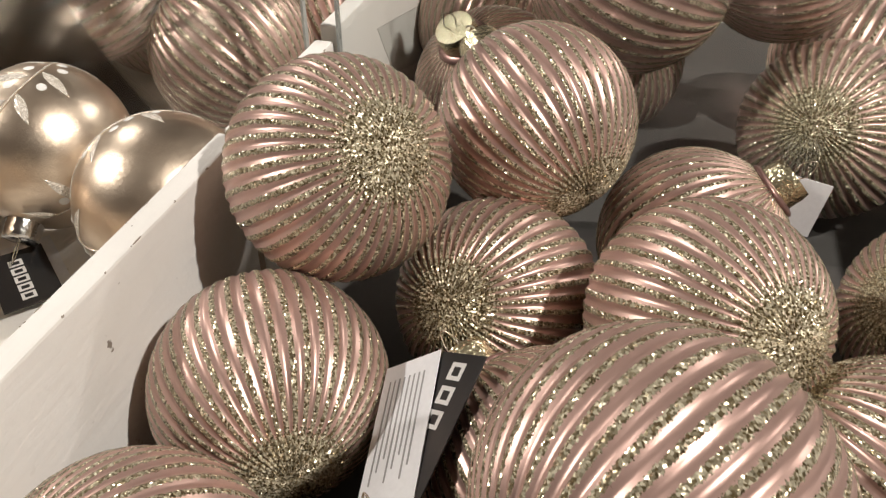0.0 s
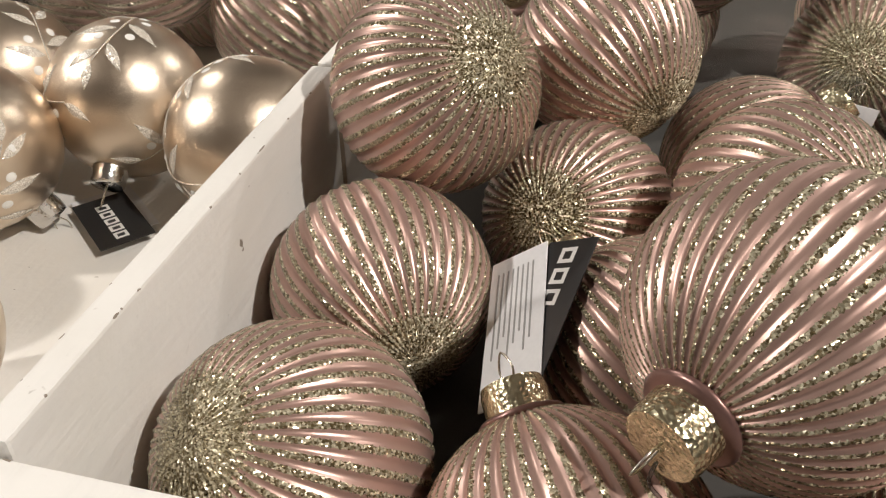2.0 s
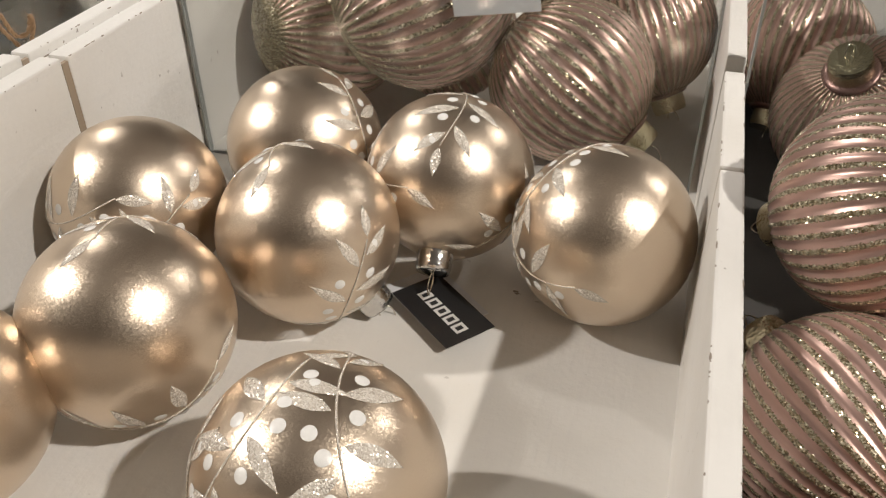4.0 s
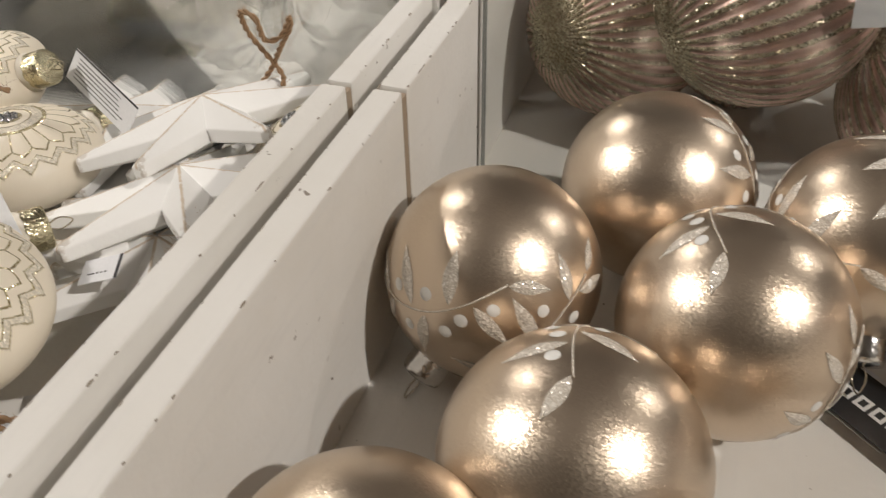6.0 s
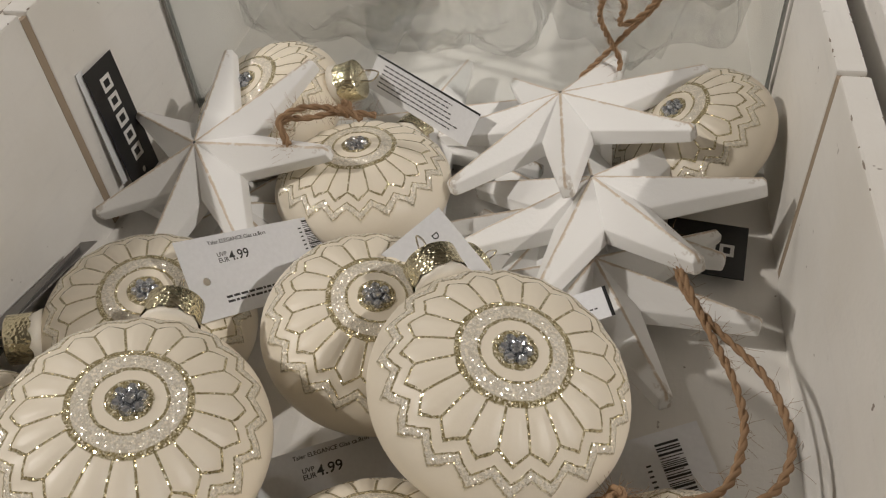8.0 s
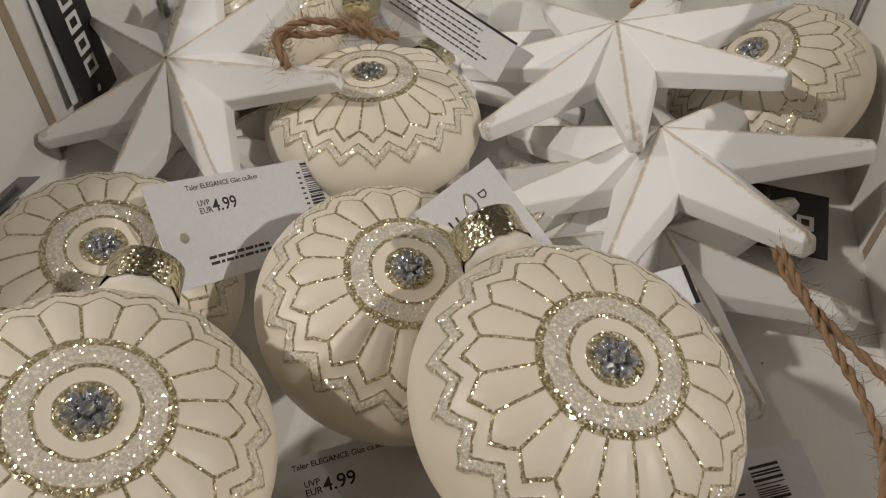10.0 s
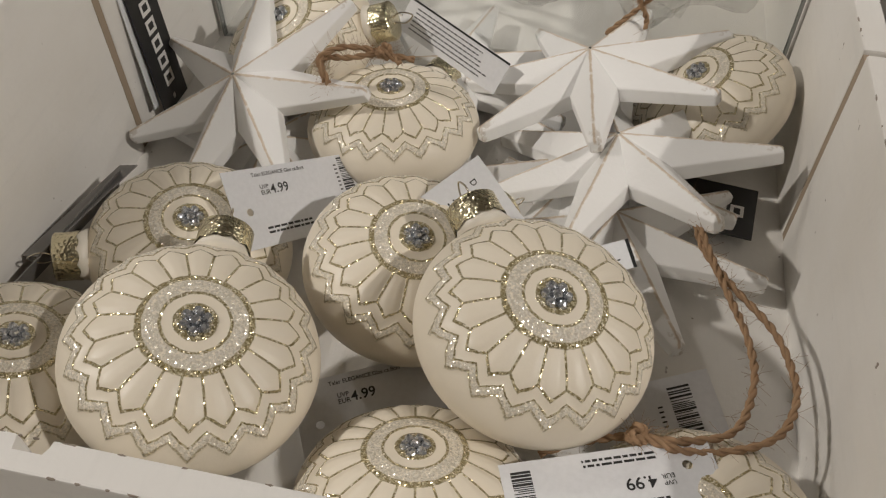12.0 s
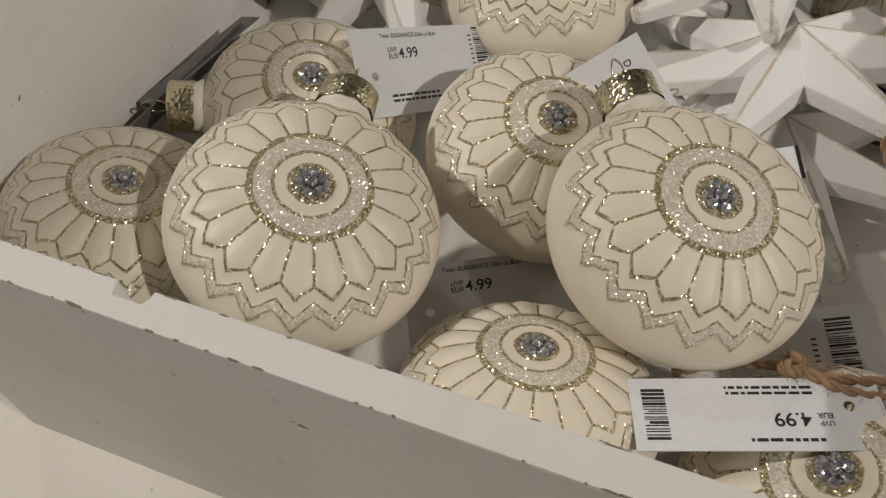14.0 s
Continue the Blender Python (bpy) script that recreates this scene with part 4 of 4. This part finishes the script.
# ---------------------------------------------------------------- twine


def twine(label, knots=(), *paths):
    thing = tagged(new("jute_twine"), label, "twine", "jute hanging loops")
    for i, pts in enumerate(paths):
        part("strand", rope_bm(pts, seed=i + 3, hairs=230), JUTE, thing, smooth=True)
    for j, k in enumerate(knots):
        c = Vector(k)
        turns = [c + Vector((0.0028 * math.cos(q * 0.9) * (0.6 + 0.1 * (q % 3)), 0.0022 * math.sin(q * 0.9), 0.0016 * math.sin(q * 1.7) + 0.0004 * q % 0.002)) for q in range(16)]
        part("knot", rope_bm(turns, 0.0013, 0.006, 90, seed=j + 60), JUTE, thing, smooth=True)
    return thing


twine("brown jute twine loop tied to a white wooden star", [(-0.548, 0.114, 0.0475)],
      [(-0.5335, 0.2290, 0.0380), (-0.5335, 0.2245, 0.0475), (-0.5290, 0.2080, 0.0460), (-0.5235, 0.1915, 0.0445), (-0.5180, 0.1760, 0.0445), (-0.5130, 0.1605, 0.0450), (-0.5115, 0.1430, 0.0455), (-0.5180, 0.1230, 0.0470), (-0.5330, 0.1150, 0.0485), (-0.5470, 0.1140, 0.0480)],
      [(-0.5345, 0.2260, 0.0380), (-0.5325, 0.2200, 0.0440), (-0.5270, 0.2010, 0.0420), (-0.5175, 0.1835, 0.0440), (-0.5045, 0.1670, 0.0440), (-0.4990, 0.1520, 0.0440), (-0.4985, 0.1385, 0.0450), (-0.5050, 0.1240, 0.0460), (-0.5200, 0.1150, 0.0470), (-0.5350, 0.1115, 0.0485), (-0.5480, 0.1140, 0.0475), (-0.5640, 0.1120, 0.0420), (-0.5760, 0.1080, 0.0370)])
twine("brown jute twine bow tied to a white wooden star", [],
      [(-0.5555, 0.3440, 0.0400), (-0.5560, 0.3460, 0.0450), (-0.5600, 0.3440, 0.0540), (-0.5660, 0.3370, 0.0710), (-0.5640, 0.3300, 0.0850), (-0.5560, 0.3290, 0.0830), (-0.5570, 0.3360, 0.0690), (-0.5490, 0.3380, 0.0710), (-0.5410, 0.3350, 0.0830), (-0.5440, 0.3380, 0.0750), (-0.5530, 0.3420, 0.0620), (-0.5620, 0.3460, 0.0480), (-0.5740, 0.3470, 0.0330)])


def star_place(i, point, reach, up=0.0):
    c, n, u = STARS[i]
    a = -2 * math.pi * point / STAR_POINTS
    return basis(c, n, u) @ Vector((0.0640 * reach * math.cos(a), 0.0640 * reach * math.sin(a), up))


H = star_place(2, 2, 0.70, 0.003)
twine("brown knotted jute twine tied to a white wooden star", [H + Vector((0.022, 0.014, 0.010))],
      [H + Vector((0, 0, -0.004)), H + Vector((0, 0.001, 0.002)), H + Vector((-0.005, 0.007, 0.008)), H + Vector((0.002, 0.014, 0.010)), H + Vector((0.012, 0.016, 0.010)), H + Vector((0.022, 0.014, 0.010)), H + Vector((0.035, 0.015, 0.008))],
      [H + Vector((0, 0, -0.004)), H + Vector((-0.003, 0.004, 0.004)), H + Vector((-0.004, 0.011, 0.006)), H + Vector((0.008, 0.011, 0.008)), H + Vector((0.022, 0.014, 0.010)), H + Vector((0.030, 0.010, 0.009))])

# ---------------------------------------------------------------- tags
THICK = 0.0004


def text_mesh(words, size, mat):
    cu = bpy.data.curves.new("print", "FONT")
    cu.body, cu.size, cu.offset = words, size, size * 0.012
    ob = new("print", cu)
    bpy.context.view_layer.update()
    me = bpy.data.meshes.new_from_object(ob.evaluated_get(bpy.context.evaluated_depsgraph_get()))
    bpy.data.objects.remove(ob)
    me.materials.clear()
    me.materials.append(mat)
    return me


def card_bm(w, h, hole=None):
    """A card with its top left corner at the origin, x along the top, y up; a round hole is cut through."""
    bm = bmesh.new()
    outer = [bm.verts.new(p) for p in ((0, -h, 0), (w, -h, 0), (w, 0, 0), (0, 0, 0))]
    edges = [bm.edges.new((outer[i], outer[(i + 1) % 4])) for i in range(4)]
    if hole:
        ring = [bm.verts.new((hole[0] + 0.0016 * math.cos(2 * math.pi * k / 14), hole[1] + 0.0016 * math.sin(2 * math.pi * k / 14), 0)) for k in range(14)]
        edges += [bm.edges.new((ring[k], ring[(k + 1) % 14])) for k in range(14)]
    bmesh.ops.triangle_fill(bm, edges=edges, use_beauty=True)
    made = bmesh.ops.extrude_face_region(bm, geom=bm.faces[:])["geom"]
    for v in made:
        if isinstance(v, bmesh.types.BMVert):
            v.co.z -= THICK
    bmesh.ops.recalc_face_normals(bm, faces=bm.faces)
    return bm


def bars_bm(rows, thick=0.00006):
    """Flat print: bars (x, y, width, height) just above the card."""
    bm = bmesh.new()
    for x, y, w, h in rows:
        box_bm(x, y - h, 0.00004, x + w, y, 0.00004 + thick, 0, 1, bm)
    return bm


def letter_blocks(x, y, size, gap, count=5, tall=1.15):
    """Plain upright blocks in place of a brand's letters."""
    rows = []
    for k in range(count):
        x0 = x + k * (size + gap)
        h = size * tall
        rows += [[(x0, y, size * 0.26, h), (x0 + size * 0.26, y, size * 0.74, h * 0.22), (x0 + size * 0.26, y - h * 0.78, size * 0.74, h * 0.22), (x0 + size * 0.74, y - h * 0.22, size * 0.26, h * 0.56)]]
    return rows


def barcode(x, y, w, h, seed):
    rng = random.Random(seed)
    rows, p = [], 0.0
    while p < h:
        t = rng.choice((0.0003, 0.0003, 0.0005, 0.0008))
        rows.append((x, y - p, w * (1.0 if rng.random() < 0.8 else 0.8), t))
        p += t + rng.choice((0.0003, 0.0004, 0.0007))
    return rows


def lines_of_text(x, y, w, n, pitch, seed, height=0.0006):
    """Small unreadable print: rows of short bars."""
    rng = random.Random(seed)
    rows = []
    for k in range(n):
        p, end = 0.0, w * rng.uniform(0.75, 1.0)
        while p < end:
            ln = rng.uniform(0.0010, 0.0032)
            rows.append((x + p, y - k * pitch, min(ln, end - p + 0.0004), height))
            p += ln + 0.0006
    return rows


def tag(label, corner, right, down, w, h, mat, prints=(), words=(), hole=None):
    """A card tag from its top left corner and the directions of its top and left edges."""
    thing = tagged(new("hang_tag"), label, "tag", "hang tags")
    x = Vector(right).normalized()
    y = -(Vector(down) - x * Vector(down).dot(x)).normalized()
    m = Matrix((x, y, x.cross(y))).transposed().to_4x4()
    m.translation = Vector(corner)
    thing.matrix_basis = m
    part("card", card_bm(w, h, hole), mat, thing)
    for name, rows, ink in prints:
        if name == "brand_block":
            for group in rows:
                part(name, bars_bm(group), ink, thing)
        else:
            tagged(part(name, bars_bm(rows), ink, thing), kind="stuff")
    for s, px, py, size in words:
        part("lettering", text_mesh(s, size, INK), INK, thing, "black printed words", at=Matrix.Translation((px, py, 0.00009)))
    return thing


PRICE_PRINT = [("small_print", lines_of_text(0.0135, -0.0240, 0.025, 1, 0.0017, 5, 0.0009) + lines_of_text(0.0135, -0.0258, 0.030, 1, 0.0017, 8, 0.0009), INK),
               ("barcode", barcode(0.0600, -0.0012, 0.0060, 0.0185, 9) + lines_of_text(0.0572, -0.004, 0.0012, 9, 0.0018, 6), INK)]
PRICE_WORDS = [("4.99", 0.0207, -0.0112, 0.0054), ("UVP", 0.0158, -0.0088, 0.0024), ("EUR", 0.0157, -0.0112, 0.0026), ("Taler ELEGANCE Glas ca.8cm", 0.0135, -0.0036, 0.0022)]


def price_tag(label, corner, right, down, w=0.068, h=0.034):
    return tag(label, corner, right, down, w, h, CARD_WHITE, PRICE_PRINT, PRICE_WORDS, hole=(0.0078, -0.0170))


price_tag("white price card with black print, tied to a cream disc", (-0.7095, 0.1860, 0.0598), (0.032, 0.052, -0.030), (0.009, -0.020, -0.013), 0.0715, 0.0315)
price_tag("white price card lying under the cream discs", (-0.6690, 0.1290, 0.0130), (0.033, 0.017, 0.001), (0.008, -0.014, -0.004))
tag("white price card with barcode lying on the crate floor", (-0.5640, 0.1450, 0.0150), (0.021, 0.008, 0.004), (0.002, -0.019, -0.004), 0.046, 0.030, CARD_WHITE,
    [("barcode", barcode(0.030, -0.004, 0.008, 0.020, 12) + lines_of_text(0.025, -0.010, 0.0014, 7, 0.0018, 6), INK)])
tag("white price card lying upside down on a cream disc", (-0.5205, 0.0985, 0.0500), (-0.050, -0.0180, -0.001), (-0.020, 0.0110, -0.002), 0.064, 0.021, CARD_WHITE, [("small_print", lines_of_text(0.017, -0.0025, 0.022, 1, 0.001, 4, 0.0009) + lines_of_text(0.017, -0.0160, 0.024, 2, 0.0017, 5, 0.0008), INK), ("barcode", barcode(0.0550, -0.003, 0.006, 0.015, 9), INK)],
    [("4.99", 0.0190, -0.0105, 0.0055), ("UVP", 0.0135, -0.0082, 0.0020), ("EUR", 0.0133, -0.0105, 0.0022)], hole=(0.0085, -0.0125))
tag("white card with small black print, tied to a cream disc", (-0.6150, 0.2090, 0.0660), (0.0168, -0.0113, -0.0129), (-0.014, -0.016, -0.011), 0.050, 0.027, CARD_WHITE,
    [("small_print", lines_of_text(0.008, -0.017, 0.036, 4, 0.0024, 3), INK)],
    [("D", 0.0060, -0.0085, 0.0034), ("Dieser hochwertige", 0.0120, -0.0090, 0.0036), ("mundgeblasene", 0.0120, -0.0135, 0.0036)])
tag("white card with small black print leaning behind stars", (-0.6700, 0.3320, 0.0510), (0.054, -0.028, -0.012), (0.0074, -0.0118, -0.0137), 0.062, 0.017, CARD_WHITE,
    [("small_print", lines_of_text(0.006, -0.003, 0.050, 6, 0.0021, 13), INK), ("black_edge", [(0.0, 0.0, 0.062, 0.0010)], CARD_BLACK)])
tag("white card with a black edge under a cream disc", (-0.5700, 0.1985, 0.0350), (0.016, 0.0055, 0.004), (-0.005, -0.011, -0.003), 0.0165, 0.013, CARD_WHITE,
    [("small_print", lines_of_text(0.003, -0.008, 0.008, 1, 0.001, 2), INK), ("black_edge", [(0.0152, 0.0, 0.0013, 0.013)], CARD_BLACK)])

# black folded brand tags with blocks in place of the letters
tag("black hang tag with white lettering leaning on the wall", (-0.7865, 0.2950, 0.0705), (0.0060, -0.0045, -0.0610), (0.0, -0.0240, 0.0070), 0.0620, 0.0250, CARD_BLACK,
    [("brand_block", letter_blocks(0.0070, -0.0080, 0.0070, 0.0022), PRINT_WHITE)], hole=(0.0575, -0.0125))
tag("white inner leaf of a folded black hang tag", (-0.7872, 0.2720, 0.0740), (0.0040, -0.0045, -0.0610), (0.0, -0.0240, 0.0070), 0.0580, 0.0050, CARD_WHITE)
tag("black hang tag with white lettering on the crate floor", (-0.4990, 0.2440, 0.0065), (-0.024, 0.003, 0.0), (0.002, 0.031, 0.001), 0.034, 0.031, CARD_BLACK,
    [("brand_block", letter_blocks(0.005, -0.0120, 0.0060, 0.0016, 2), PRINT_WHITE)])
tag("black hang tag with white lettering beside gold baubles", (-0.2580, 0.2140, 0.0060), (-0.0325, 0.0275, 0.0), (0.016, 0.022, 0.0), 0.046, 0.026, CARD_BLACK,
    [("brand_block", letter_blocks(0.0050, -0.0090, 0.0055, 0.0015), PRINT_WHITE)])
tag("cream card under a black hang tag", (-0.2470, 0.2460, 0.0022), (-0.030, 0.0255, 0.0), (-0.016, -0.022, 0.0), 0.044, 0.030, CARD_WHITE)
tag("white printed card tied to a pink bauble", (-0.0700, 0.1840, 0.0510), (0.018, -0.001, 0.014), (0.002, -0.055, -0.016), 0.0235, 0.060, CARD_WHITE,
           [("small_print", [(y0 + 0.0, -x0, 0.0007, ln) for x0, y0, ln in [(0.006 + 0.0 * k, 0.003 + 0.0021 * k, 0.036 - 0.004 * (k % 3)) for k in range(8)]], plain_material("grey_print", (0.32, 0.32, 0.32), 0.5))], hole=(0.0125, -0.054))
tag("black hang tag with white lettering among pink baubles", (-0.0505, 0.1830, 0.0648), (0.016, -0.012, 0.013), (0.002, -0.055, -0.016), 0.024, 0.056, CARD_BLACK,
    [("brand_block", [[(0.0085, -0.003 - 0.0078 * k, 0.0018, 0.0058), (0.0142, -0.003 - 0.0078 * k, 0.0018, 0.0058), (0.0103, -0.003 - 0.0078 * k, 0.0039, 0.0014), (0.0103, -0.0074 - 0.0078 * k, 0.0039, 0.0014)] for k in range(3)], PRINT_WHITE)])
tag("dark hang tag standing on edge by the crate wall", (-0.7650, 0.2012, 0.0372), (-0.0137, -0.0640, -0.0034), (-0.315, 0.487, -0.868), 0.0655, 0.016, CARD_GREY)
tag("dark hang tag standing on edge beside a cream disc", (-0.7590, 0.2052, 0.0372), (-0.0197, -0.0640, -0.0034), (-0.787, 0.564, -0.429), 0.0557, 0.014, CARD_GREY)
tag("white card leaning behind the clear divider", (-0.300, 0.3600, 0.125), (0.046, 0.004, 0.006), (0.004, 0.001, -0.030), 0.045, 0.028, CARD_WHITE)
tag("clear plastic card leaning among pink baubles", (-0.128, 0.3480, 0.098), (0.034, -0.002, 0.022), (0.012, -0.010, -0.018), 0.042, 0.022, ACRYLIC)
tag("white card tied to a pink bauble", (0.0580, 0.3330, 0.0600), (0.022, 0.0, -0.004), (0.003, -0.002, -0.022), 0.022, 0.026, CARD_WHITE)

# clear hanging thread from a bauble's cap
thread = tagged(new("clear_thread"), "clear plastic hanging thread from a pink bauble", "thread")
part("strand", tube(spline([(-0.0130, 0.0800, 0.0860), (-0.0150, 0.0760, 0.0800), (-0.0110, 0.0730, 0.0770), (-0.0060, 0.0660, 0.0745), (0.0, 0.0560, 0.0720)], 8), 0.0005, 6), THREAD, thread, smooth=True)
